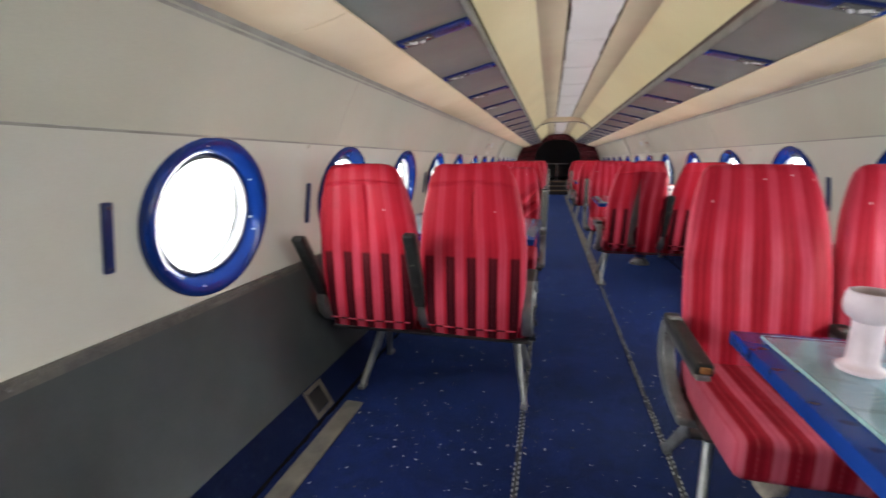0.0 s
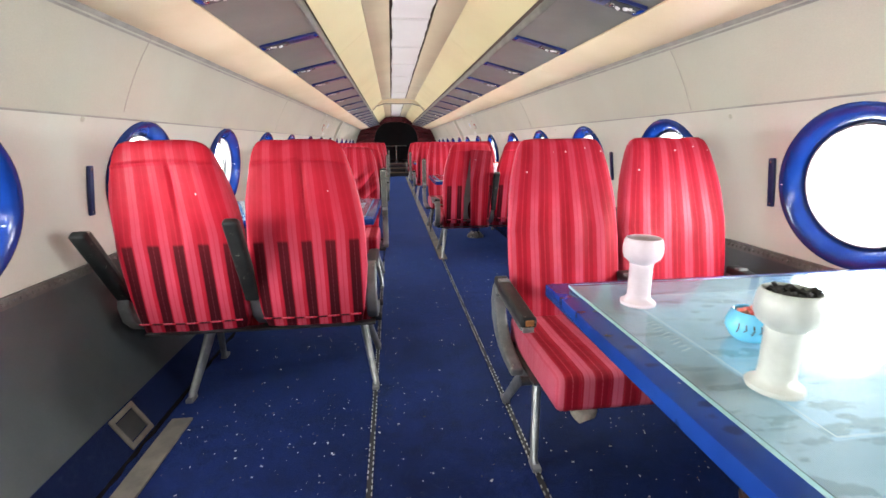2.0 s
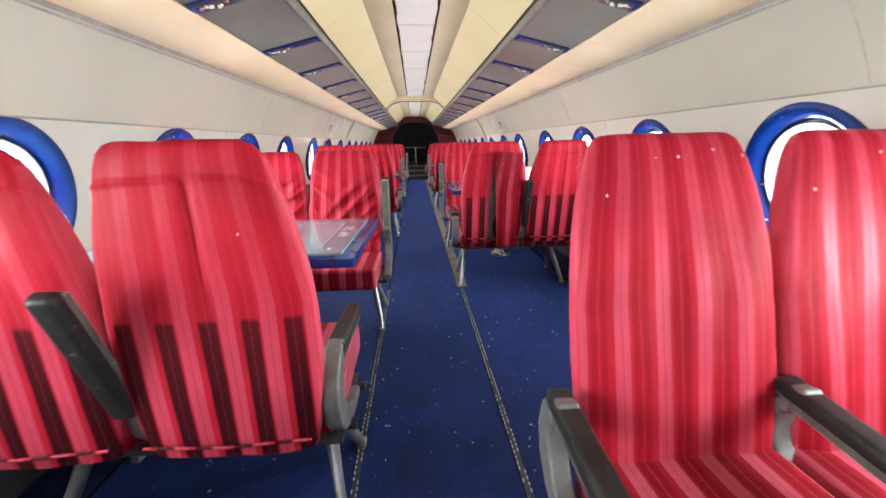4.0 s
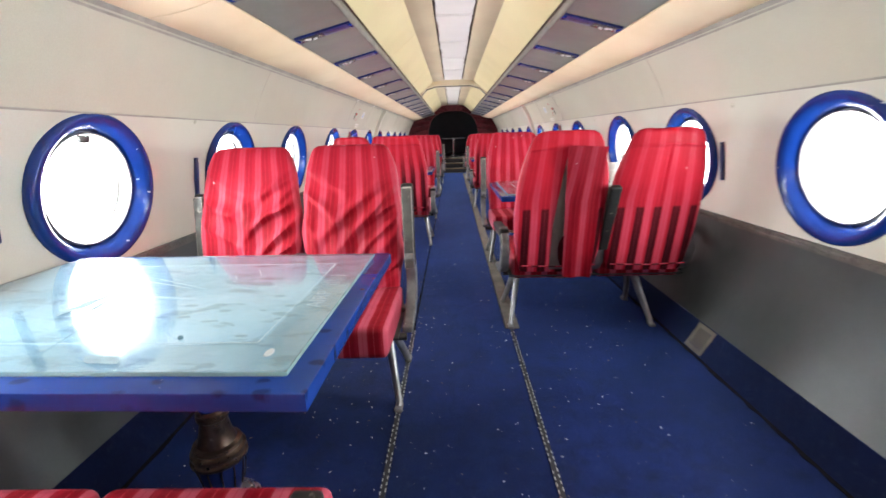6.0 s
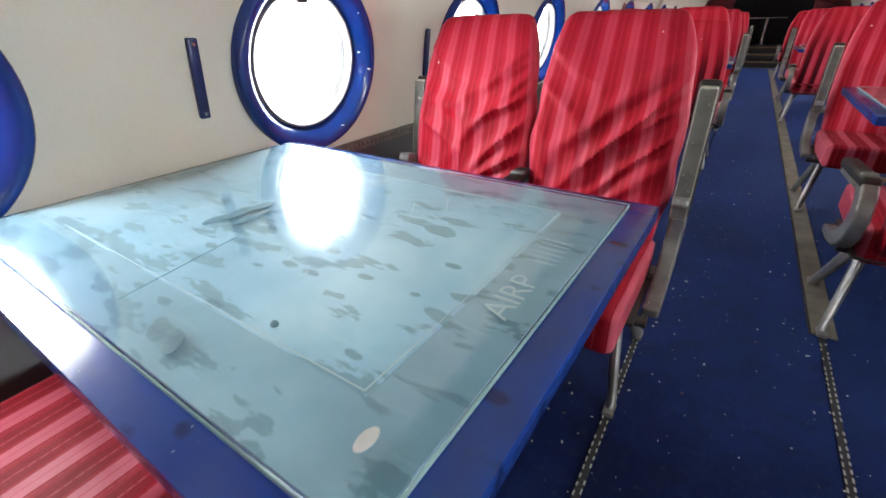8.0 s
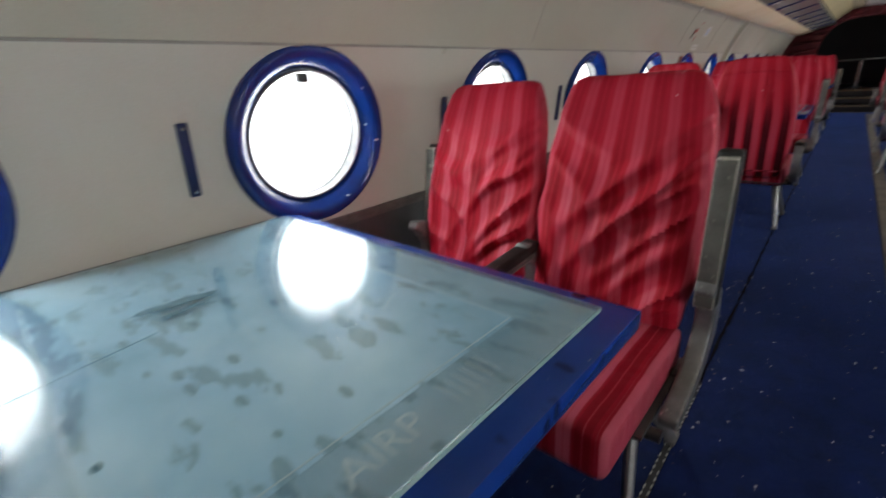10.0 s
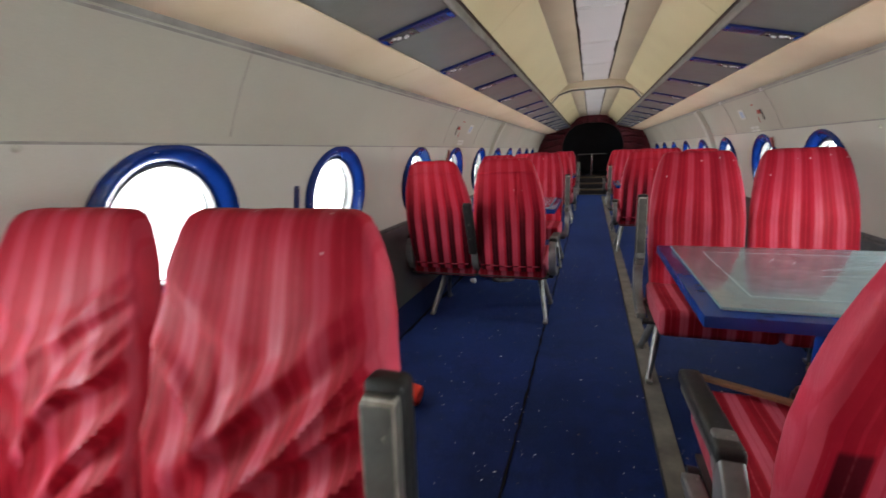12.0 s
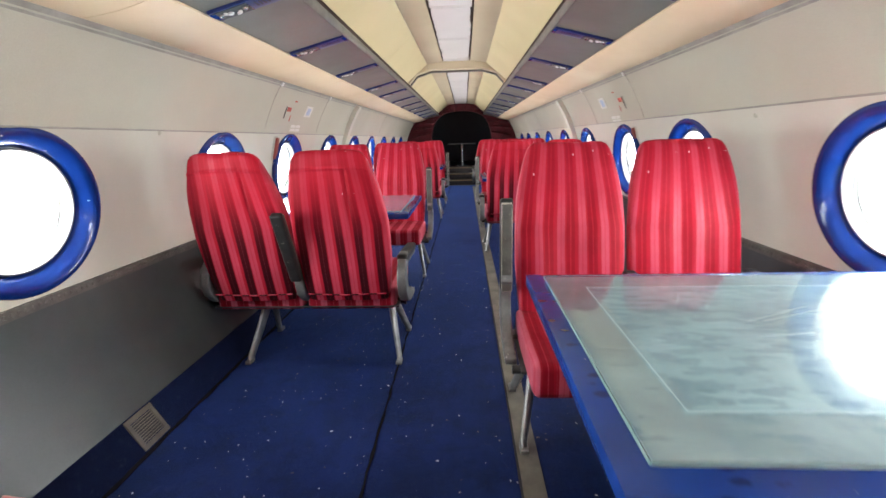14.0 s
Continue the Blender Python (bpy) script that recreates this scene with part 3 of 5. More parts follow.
SHAPES = {   # height, half width, half depth, from the hem to the crown
    "tapered": [(0.385, 0.190, 0.030), (0.390, 0.215, 0.048), (0.44, 0.228, 0.055), (0.55, 0.243, 0.058), (0.66, 0.252, 0.058), (0.78, 0.254, 0.055), (0.88, 0.248, 0.051),
                (0.96, 0.237, 0.047), (1.03, 0.222, 0.043), (1.09, 0.204, 0.040), (1.14, 0.187, 0.036), (1.170, 0.172, 0.031), (1.188, 0.155, 0.023), (1.197, 0.133, 0.013), (1.200, 0.10, 0.006)],
    "square": [(0.385, 0.195, 0.030), (0.390, 0.220, 0.048), (0.44, 0.234, 0.055), (0.55, 0.244, 0.058), (0.66, 0.249, 0.058), (0.78, 0.249, 0.055), (0.88, 0.246, 0.051),
               (0.96, 0.241, 0.047), (1.03, 0.231, 0.043), (1.09, 0.217, 0.040), (1.14, 0.203, 0.036), (1.172, 0.191, 0.031), (1.192, 0.178, 0.023), (1.203, 0.158, 0.013), (1.206, 0.12, 0.006)],
    "slack": [(0.385, 0.195, 0.030), (0.390, 0.220, 0.048), (0.44, 0.236, 0.055), (0.55, 0.250, 0.058), (0.66, 0.255, 0.058), (0.77, 0.254, 0.055), (0.86, 0.250, 0.051),
              (0.93, 0.244, 0.047), (0.99, 0.236, 0.043), (1.05, 0.225, 0.040), (1.095, 0.212, 0.036), (1.126, 0.201, 0.031), (1.147, 0.186, 0.023), (1.157, 0.164, 0.013), (1.160, 0.12, 0.006)],
}


def fold_set(seed):
    """Folds of a slack cover: from which edge, height there, fall, bend, width, depth, reach."""
    rng = random.Random(40 + seed)
    out = []
    for edge, heights in ((-1, (1.09, 1.03, 0.965, 0.895, 0.80, 0.70, 0.61, 0.53)), (1, (1.06, 0.93, 0.78, 0.62))):
        for h in heights:
            out.append((edge, h + rng.uniform(-0.02, 0.02), rng.uniform(0.45, 1.0), rng.uniform(0.0, 1.5), rng.uniform(0.024, 0.040), rng.uniform(0.020, 0.040) * (1 if edge < 0 else 0.6), rng.uniform(0.16, 0.36)))
    pleats = [(rng.uniform(-0.06, 0.22), rng.uniform(0.010, 0.018), rng.uniform(0.005, 0.011), rng.uniform(0.75, 1.02)) for _ in range(5)]
    return out, pleats


def drape(px, z, folds_, pleats):
    """How far a slack cover stands off its cushion."""
    off = 0.0
    for edge, h, fall, bend, width, depth, reach in folds_:
        e = max(0.0, 0.25 - px * edge)
        d = z - (h - fall * e - bend * e * e)
        w = width * (0.7 + 2.0 * e)
        off += depth * math.exp(-(d / (w if d > 0 else 0.72 * w)) ** 2) * math.exp(-(e / reach) ** 2) * min(1.0, e / 0.04 + 0.25)
    for x, w, depth, top in pleats:
        off += depth * math.exp(-((px - x - 0.05 * (z - 0.7)) / w) ** 2) * max(0.0, min(1.0, (top - z) * 7))
    return off


def backrest_mesh(seed, shape, folds=0.004, behind=None):
    """A tall padded back under a loose cover, leaning back (-y). Slack covers hang in slanting folds."""
    rows = SHAPES[shape]
    slack_folds, slack_pleats = fold_set(seed)
    fine = []
    for a, b in zip(rows, rows[1:]):
        k = 9 if b[0] - a[0] > 0.045 else 2
        for i in range(k):
            fine.append(tuple(p + (q - p) * i / k for p, q in zip(a, b)))
    fine.append(rows[-1])
    bm = bmesh.new()
    rings, n, top = [], 140, rows[-1][0]
    for z, w, d in fine:
        ring = []
        for px, py in super_loop(w, d, n):
            v = Vector((px * 7, py * 9 + seed * 5.1, z * 2.2 + seed * 3.7))
            wave = noise.noise(v) * folds + noise.noise(v * 1.1) * folds * 0.6
            y = py * (1 + 0.35 * wave / 0.01) + lean_at(z) + 0.016 * (px / 0.24) ** 2 * (1 if py > 0 else -0.2)
            if py > 0 and shape == "slack":
                hang = max(0.0, min(1.0, (top - 0.05 - z) * 9)) * max(0.3, min(1.0, (1.04 - z) * 5)) * (1 - (px / 0.262) ** 8)
                wander = 0.03 * noise.noise(Vector((px * 6 + seed, z * 5, seed)))
                y += hang * drape(px, z + wander, slack_folds, slack_pleats)
                y += 0.006 / (1 + math.exp(-(z - 0.93 - 2.2 * px * px - 0.3 * wander) / 0.004))
            elif py < 0 and shape == "tapered":
                y += 0.010 * math.exp(-((px - 0.01 * seed) / 0.010) ** 2) * max(0.0, min(1.0, (z - 0.72) * 4)) * max(0.0, min(1.0, (1.15 - z) * 12))
                y -= 0.006 * math.exp(-((z - 1.115 + 0.35 * px * px) / 0.006) ** 2)
                y += 0.004 * noise.noise(Vector((px * 14, seed * 2.3, z * 2.5)))
            else:
                y += 0.006 * noise.noise(Vector((px * 15, seed * 3.3, z * 2.6)))
            ruck = 1 + (0.05 * noise.noise(Vector((z * 9, seed * 2.1, math.copysign(3.0, px)))) if shape == "slack" else 0.012 * noise.noise(Vector((z * 8, seed * 1.7, math.copysign(3.0, px)))))
            ring.append(bm.verts.new((px * ruck * (1 + wave / max(w, 0.05)), y, z + 0.006 * noise.noise(Vector((px * 9, seed, 3.0))) * max(0, z - 1.0) * 4)))
        rings.append(ring)
    for a, b in zip(rings, rings[1:]):
        for k in range(n):
            bm.faces.new((a[k], a[(k + 1) % n], b[(k + 1) % n], b[k]))
    bm.faces.new(rings[0])
    bm.faces.new(rings[-1])
    bmesh.ops.recalc_face_normals(bm, faces=bm.faces)
    bm.normal_update()
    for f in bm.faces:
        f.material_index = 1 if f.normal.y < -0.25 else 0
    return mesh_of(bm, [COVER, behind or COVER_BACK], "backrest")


def cushion_mesh():
    bm = box(0, 0.09, 0.382, 0.505, 0.58, 0.135, 0.034, 4)
    for v in bm.verts:
        if v.co.z > 0.42:
            v.co.z += 0.020 * max(0, 1 - (v.co.x / 0.24) ** 2) * max(0, 1 - ((v.co.y - 0.09) / 0.30) ** 2)
        v.co.z += 0.03 * (v.co.y + 0.2)
    return mesh_of(bm, COVER_SEAT, "cushion")


BACKS = [backrest_mesh(1, "tapered"), backrest_mesh(2, "tapered", 0.005), backrest_mesh(3, "slack", 0.007), backrest_mesh(4, "slack", 0.006), backrest_mesh(5, "square"), backrest_mesh(6, "square", 0.005), backrest_mesh(7, "tapered", 0.005, COVER_DARK_LOW), backrest_mesh(8, "tapered", 0.006, COVER_DARK_LOW)]
CUSHION = cushion_mesh()


def armrest(tilt, y, z):
    """The pad and its metal underside, about the hinge near the back: tilt 0 is lowered, 95 folded up along the back."""
    m = pose(0, y, z, tilt, 0, 0)
    pad = box(0, 0.20, 0.012, 0.058, 0.42, 0.040, 0.014, 3, m)
    under = merge(box(0, 0.19, -0.014, 0.050, 0.40, 0.026, 0.008, 2, m), box(0, 0.385, -0.004, 0.046, 0.02, 0.034, 0.006, 2, m))
    return mesh_of(pad, ARM_PAD, "pad"), mesh_of(under, ARM_METAL, "pad_frame")


ARMS = {"d": armrest(-4, -0.19, 0.60), "u": armrest(92, -0.15, 0.565), "t": armrest(122, -0.215, 0.53), "m": armrest(113, -0.275, 0.535), "w": armrest(99, -0.225, 0.53)}


def plate_mesh():
    """The cast side plate: a thick flat sweep from the hinge, round behind and under the cushion."""
    line = [(-0.115, 0.622), (-0.165, 0.600), (-0.205, 0.555), (-0.222, 0.500), (-0.208, 0.445), (-0.165, 0.398), (-0.10, 0.362), (-0.02, 0.340), (0.10, 0.330)]
    half = [0.016, 0.030, 0.040, 0.044, 0.044, 0.038, 0.030, 0.022, 0.016]
    bm = bmesh.new()
    out, inn = [], []
    for i, (y, z) in enumerate(line):
        a, b = Vector(line[max(i - 1, 0)]), Vector(line[min(i + 1, len(line) - 1)])
        d = (b - a).normalized()
        n = Vector((-d.y, d.x))
        out.append(Vector((y, z)) - n * half[i])
        inn.append(Vector((y, z)) + n * half[i])
    loop = out + inn[::-1]
    va = [bm.verts.new((-0.025, p.x, p.y)) for p in loop]
    vb = [bm.verts.new((0.025, p.x, p.y)) for p in loop]
    n, m = len(line), len(loop)
    for i in range(m):
        k = (i + 1) % m
        bm.faces.new((va[i], va[k], vb[k], vb[i]))
    for v in (va, vb):
        for i in range(n - 1):
            bm.faces.new((v[i], v[i + 1], v[m - 2 - i], v[m - 1 - i]))
    bmesh.ops.recalc_face_normals(bm, faces=bm.faces)
    rims = [e for e in bm.edges if len(e.link_faces) == 2 and e.link_faces[0].normal.angle(e.link_faces[1].normal) > 0.9]
    bmesh.ops.bevel(bm, geom=rims, offset=0.010, segments=3, profile=0.6, affect="EDGES")
    return mesh_of(bm, PLATE_GREY, "arm_plate")


PLATE = plate_mesh()


def seat_pair(label, y, side, turn, arms, backs=(0, 1), upright=0.0, slide=0.0, tuck=0.0, aft=0.0):
    """Two seats on one frame. arms: aisle, middle and window armrest; d lowered, u folded up, t tipped back."""
    s = thing("seat_pair", label, "seat", pose(side * 0.825, y, 0, 0, 0, turn), "red seat pairs along the aisle")
    h = -side if turn == 0 else side          # the aisle's side, seen by the sitter
    for k, (x, b) in enumerate(zip((h * 0.260, -h * 0.260), backs)):
        rake = pose(0, -0.26 - aft, 0.75, -upright) @ pose(0, 0.26, -0.75)
        part("backrest", BACKS[b], None, s, "", rake @ pose(x, 0, 0))
        part("cushion", CUSHION, None, s, "", pose(x, slide, 0))
        part("hem", tube([(x - 0.215, -0.262, 0.435), (x, -0.275, 0.432), (x + 0.215, -0.262, 0.435)], 0.004, 6), COVER_BACK, s, "", rake)
    for x, a in zip((h * (0.560 - tuck), 0.0, -h * (0.560 if arms[2] == "t" else 0.530)), arms):
        pl = part("arm_plate", PLATE, None, s, "scuffed grey cast arm plate", pose(x, 0, 0))
        part("hinge", lathe([(0, -0.026), (0.016, -0.026), (0.018, -0.022), (0.018, 0.022), (0.016, 0.026), (0, 0.026)], 16, pose(x, -0.165, 0.575, 0, 90, 0)), STEEL, s)
        pad, frame_mesh = ARMS[a]
        ar = part("armrest", pad, None, s, "black armrest" if a == "d" else "black armrest folded up", pose(x, slide if a == "d" else 0, 0))
        part("armrest_frame", frame_mesh, None, ar, "grey metal underside")
    part("front_tube", tube([(-0.56, 0.14, 0.318), (0.56, 0.14, 0.318)], 0.018), DARK_METAL, s)
    # Black instead of dark metal: the shadow under the backs is in its colour.
    part("rear_tube", tube([(-0.56, -0.11, 0.335), (0.56, -0.11, 0.335)], 0.020), BLACK, s)
    part("pan", box(0, 0.0, 0.335, 1.06, 0.40, 0.012, 0.004), DARK_METAL, s)
    for top, foot in ((h * 0.455, h * 0.518), (-h * 0.29, -h * 0.359)):
        for d in (-1, 1):
            pts = [(top, 0.03 * d, 0.325), (top + (foot - top) * 0.5, 0.115 * d, 0.17), (foot, 0.205 * d, 0.025), (foot, 0.22 * d, 0.010)]
            leg = part("leg", tube(pts, [0.031, 0.025, 0.021, 0.020], 10, 0.7), STEEL, s, "bare metal leg")
            part("foot", box(foot, 0.222 * d, 0.010, 0.034, 0.062, 0.020, 0.006), STEEL, leg)
    return s


def broken_armrest(s):
    """The broken tip of an aisle armrest, with its foam and bare metal showing."""
    at = pose(0.560, -0.19, 0.60, -4)
    part("broken_tip", box(0, 0.413, 0.016, 0.030, 0.012, 0.020, 0.004, 2, at), FOAM, s, "orange foam in the broken armrest tip")
    part("tip_plate", box(0.004, 0.411, -0.010, 0.040, 0.012, 0.018, 0.003, 2, at), NOTCHED, s, "bare pale metal armrest tip")


def foam_scrap(s):
    """Padding hanging out under the front edge of a cushion."""
    bm = bmesh.new()
    bmesh.ops.create_icosphere(bm, subdivisions=3, radius=0.05)
    for v in bm.verts:
        v.co = Vector((v.co.x * 0.9, v.co.y * 0.7, v.co.z * 0.75)) * (1 + 0.35 * noise.noise(v.co * 30))
    part("foam_scrap", bm, FOAM_PALE, s, "pale padding hanging from the torn underside", pose(0.395, 0.32, 0.300))


FOAM_PALE = worn("grubby_pale_padding", (0.36, 0.31, 0.25), (0.20, 0.17, 0.14), 0.9, scale=30, grain=180, bump=0.6)
FOAM = worn("crumbling_orange_foam", (0.42, 0.17, 0.045), (0.25, 0.10, 0.03), 0.9, scale=40, grain=200, bump=0.6)
NOTCHED = worn("scratched_bare_metal", (0.46, 0.45, 0.42), (0.28, 0.27, 0.25), 0.4, 0.6, scale=50)


def torn_cover(s, upright, aft):
    """The slit cover on the back of one seat: a loose flap beside the bare grey shell."""
    x0 = -0.260
    rake = pose(0, -0.26 - aft, 0.75, -upright) @ pose(0, 0.26, -0.75)
    bm = bmesh.new()
    rows = []
    for i in range(15):
        u = i / 14
        z = 1.125 - 0.745 * u
        yy = lean_at(z) - 0.058 - 0.055 * u
        row = []
        for k in range(8):
            v = k / 7
            x = x0 - 0.012 + 0.030 * u + v * (0.215 - 0.055 * u)
            fold = 0.012 * math.sin(v * 9 + u * 2) * (0.2 + u) - 0.012 * (1 - v) * (1 - v)
            row.append(bm.verts.new((x, yy + fold + 0.02 * v * v, z - 0.012 * v)))
        rows.append(row)
    for a, b in zip(rows, rows[1:]):
        for k in range(7):
            bm.faces.new((a[k], a[k + 1], b[k + 1], b[k]))
    bmesh.ops.solidify(bm, geom=bm.faces[:], thickness=0.004)
    part("flap", bm, COVER, s, "loose flap of the red cover", rake)
    gap = bmesh.new()
    tri = []
    for i in range(9):
        u = i / 8
        z = 1.12 - 0.71 * u
        yy = lean_at(z) - 0.062
        w = 0.006 + 0.050 * min(1.0, 1.6 * u)
        tri.append([gap.verts.new((x0 + 0.005 - w, yy, z)), gap.verts.new((x0 + 0.030 + 0.02 * u, yy, z))])
    for a, b in zip(tri, tri[1:]):
        gap.faces.new((a[0], a[1], b[1], b[0]))
    bmesh.ops.solidify(gap, geom=gap.faces[:], thickness=0.008)
    part("bare_shell", gap, SHELL_GREY, s, "grey seat shell laid bare by the slit", rake)


SHELL_GREY = worn("grey_seat_shell", (0.22, 0.19, 0.17), (0.14, 0.12, 0.11), 0.6, scale=8)


def seats():
    facing = "red striped seat pair facing forward over blue carpet"
    back = "red striped seat pair facing aft at a table"
    seat_pair("faded red striped seat pair, window armrest tipped back", 2.97, -1, 0, "dmt", (0, 1), 8.0, 0.045, 0.04, 0.01)
    seat_pair(back + ", covers creased", 4.546, -1, 180, "udw", (2, 3))
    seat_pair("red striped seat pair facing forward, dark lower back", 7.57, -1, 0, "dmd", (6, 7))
    seat_pair(back, 9.18, -1, 180, "udd", (4, 5))
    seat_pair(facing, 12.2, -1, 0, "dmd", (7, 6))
    seat_pair(back, 13.83, -1, 180, "udd", (5, 4))
    worn_seat = seat_pair(back + ", aisle armrest lowered", 2.33, 1, 180, "ddd", (4, 5))
    broken_armrest(worn_seat)
    foam_scrap(worn_seat)
    torn_cover(seat_pair("red striped seat pair with a torn hanging cover", 5.38, 1, 0, "dmd", (1, 0), 0.0, 0.0, 0.0, 0.05), 0.0, 0.05)
    seat_pair(back, 6.855, 1, 180, "udd", (5, 4))
    seat_pair(facing, 10.03, 1, 0, "dmd", (6, 7))
    seat_pair(back, 11.49, 1, 180, "udd", (4, 5))
    seat_pair(facing, 14.67, 1, 0, "dmd", (7, 6))


# ---------------------------------------------------------------- tables
def tabletop_print(name="pale_blue_table_sheet", tones=((0.19, 0.39, 0.54), (0.33, 0.54, 0.71), (0.49, 0.68, 0.82)), patch=2.2, amount=0.56):
    """The pale printed sheet under the glass, smeared and scuffed."""
    m = material(name, (0.4, 0.47, 0.48), 0.36)
    k = Nodes(m)
    co = k.coords()
    big = k.noise(co, 3.2, 6, 0.6)
    slant = k.coords((3, 9, 1))
    slant.node.inputs["Rotation"].default_value = (0, 0, radians(28))
    streak = k.noise(slant, patch, 4, 0.6)
    col = k.ramp(big, [(0.3, tones[0]), (0.5, tones[1]), (0.72, tones[2])])
    col = k.mix(k.ramp(streak, [(amount, (0, 0, 0)), (amount + 0.02, (0.55, 0.55, 0.55))]), col, (0.075, 0.17, 0.23))
    cell = k.n.new("ShaderNodeTexVoronoi")
    cell.inputs["Scale"].default_value = 13
    k.l.new(k.coords((1, 2.2, 1)), cell.inputs["Vector"])
    pick = k.math("GREATER_THAN", k.split(cell.outputs["Color"])[1], 0.80)
    near = k.math("ADD", cell.outputs["Distance"], k.math("MULTIPLY", k.noise(co, 45, 3), 0.3))
    col = k.mix(k.math("MULTIPLY", k.ramp(near, [(0.36, (0.62, 0.62, 0.62)), (0.40, (0, 0, 0))]), pick), col, (0.06, 0.15, 0.21))
    wipe = k.coords((1.2, 26, 1))
    wipe.node.inputs["Rotation"].default_value = (0, 0, radians(-20))
    col = k.mix(k.ramp(k.noise(wipe, 3, 4, 0.6), [(0.60, (0, 0, 0)), (0.72, (0.22, 0.22, 0.22))]), col, (0.60, 0.70, 0.74))
    col = k.mix(k.ramp(k.noise(co, 150, 3, 0.7), [(0.64, (0, 0, 0)), (0.72, (0.4, 0.4, 0.4))]), col, (0.66, 0.70, 0.70))
    k.colour(col)
    return m


def scuffed_blue():
    """Blue gloss with dark rubbed ovals and small pale chips."""
    m = worn("scuffed_blue_gloss", (0.011, 0.050, 0.27), (0.007, 0.032, 0.19), 0.18, scale=5, grain=40, bump=0.03, spread=0.12)
    k = Nodes(m)
    was = k.b.inputs["Base Color"].links[0].from_socket
    cell = k.n.new("ShaderNodeTexVoronoi")
    cell.inputs["Scale"].default_value = 17
    k.l.new(k.coords((1, 1.7, 1)), cell.inputs["Vector"])
    pick = k.math("GREATER_THAN", k.split(cell.outputs["Color"])[1], 0.60)
    near = k.math("ADD", cell.outputs["Distance"], k.math("MULTIPLY", k.noise(k.coords(), 60, 3), 0.3))
    oval = k.math("MULTIPLY", k.ramp(near, [(0.36, (0.8, 0.8, 0.8)), (0.50, (0, 0, 0))]), pick)
    col = k.mix(oval, was, (0.004, 0.012, 0.075))
    chip = k.ramp(k.noise(k.coords((1, 1, 1)), 55, 3, 0.6), [(0.735, (0, 0, 0)), (0.75, (0.7, 0.7, 0.7))])
    k.colour(k.mix(chip, col, (0.35, 0.42, 0.52)))
    return m


BLUE_TABLE = scuffed_blue()
SHEET = tabletop_print()
BORDER_GREY = tabletop_print("grey_sheet_border", ((0.11, 0.17, 0.20), (0.20, 0.28, 0.32), (0.32, 0.42, 0.46)), 2.6, 0.60)
BORDER = tabletop_print("grey_violet_sheet_border", ((0.15, 0.30, 0.42), (0.25, 0.41, 0.54), (0.38, 0.54, 0.66)), 2.6, 0.56)
SHEET_GREY = tabletop_print("grey_blue_table_sheet", ((0.13, 0.23, 0.28), (0.25, 0.38, 0.44), (0.42, 0.57, 0.63)), 4.2, 0.53)
TABLE_GLASS = glassy("table_glass", (0.90, 0.97, 0.95), 0.05)
_k = Nodes(TABLE_GLASS)
_k.rough(_k.ramp(_k.noise(_k.coords((1, 1, 1)), 4.5, 6, 0.65), [(0.30, (0.03, 0.03, 0.03)), (0.58, (0.09, 0.09, 0.09)), (0.75, (0.22, 0.22, 0.22))]))
SMEAR = worn("dark_teal_smear", (0.07, 0.16, 0.21), (0.13, 0.25, 0.30), 0.5, scale=40)
PAPER_CHIP = worn("pale_paper_scrap", (0.60, 0.62, 0.62), (0.48, 0.50, 0.52), 0.7, scale=60)
ETCH = worn("frosted_etching", (0.46, 0.59, 0.61), (0.37, 0.49, 0.52), 0.3)
PEWTER = worn("dull_grey_metal", (0.30, 0.28, 0.27), (0.18, 0.165, 0.16), 0.28, 0.8, scale=10)
EDGE_GLASS = worn("bright_glass_edge", (0.30, 0.47, 0.46), (0.20, 0.34, 0.34), 0.2)


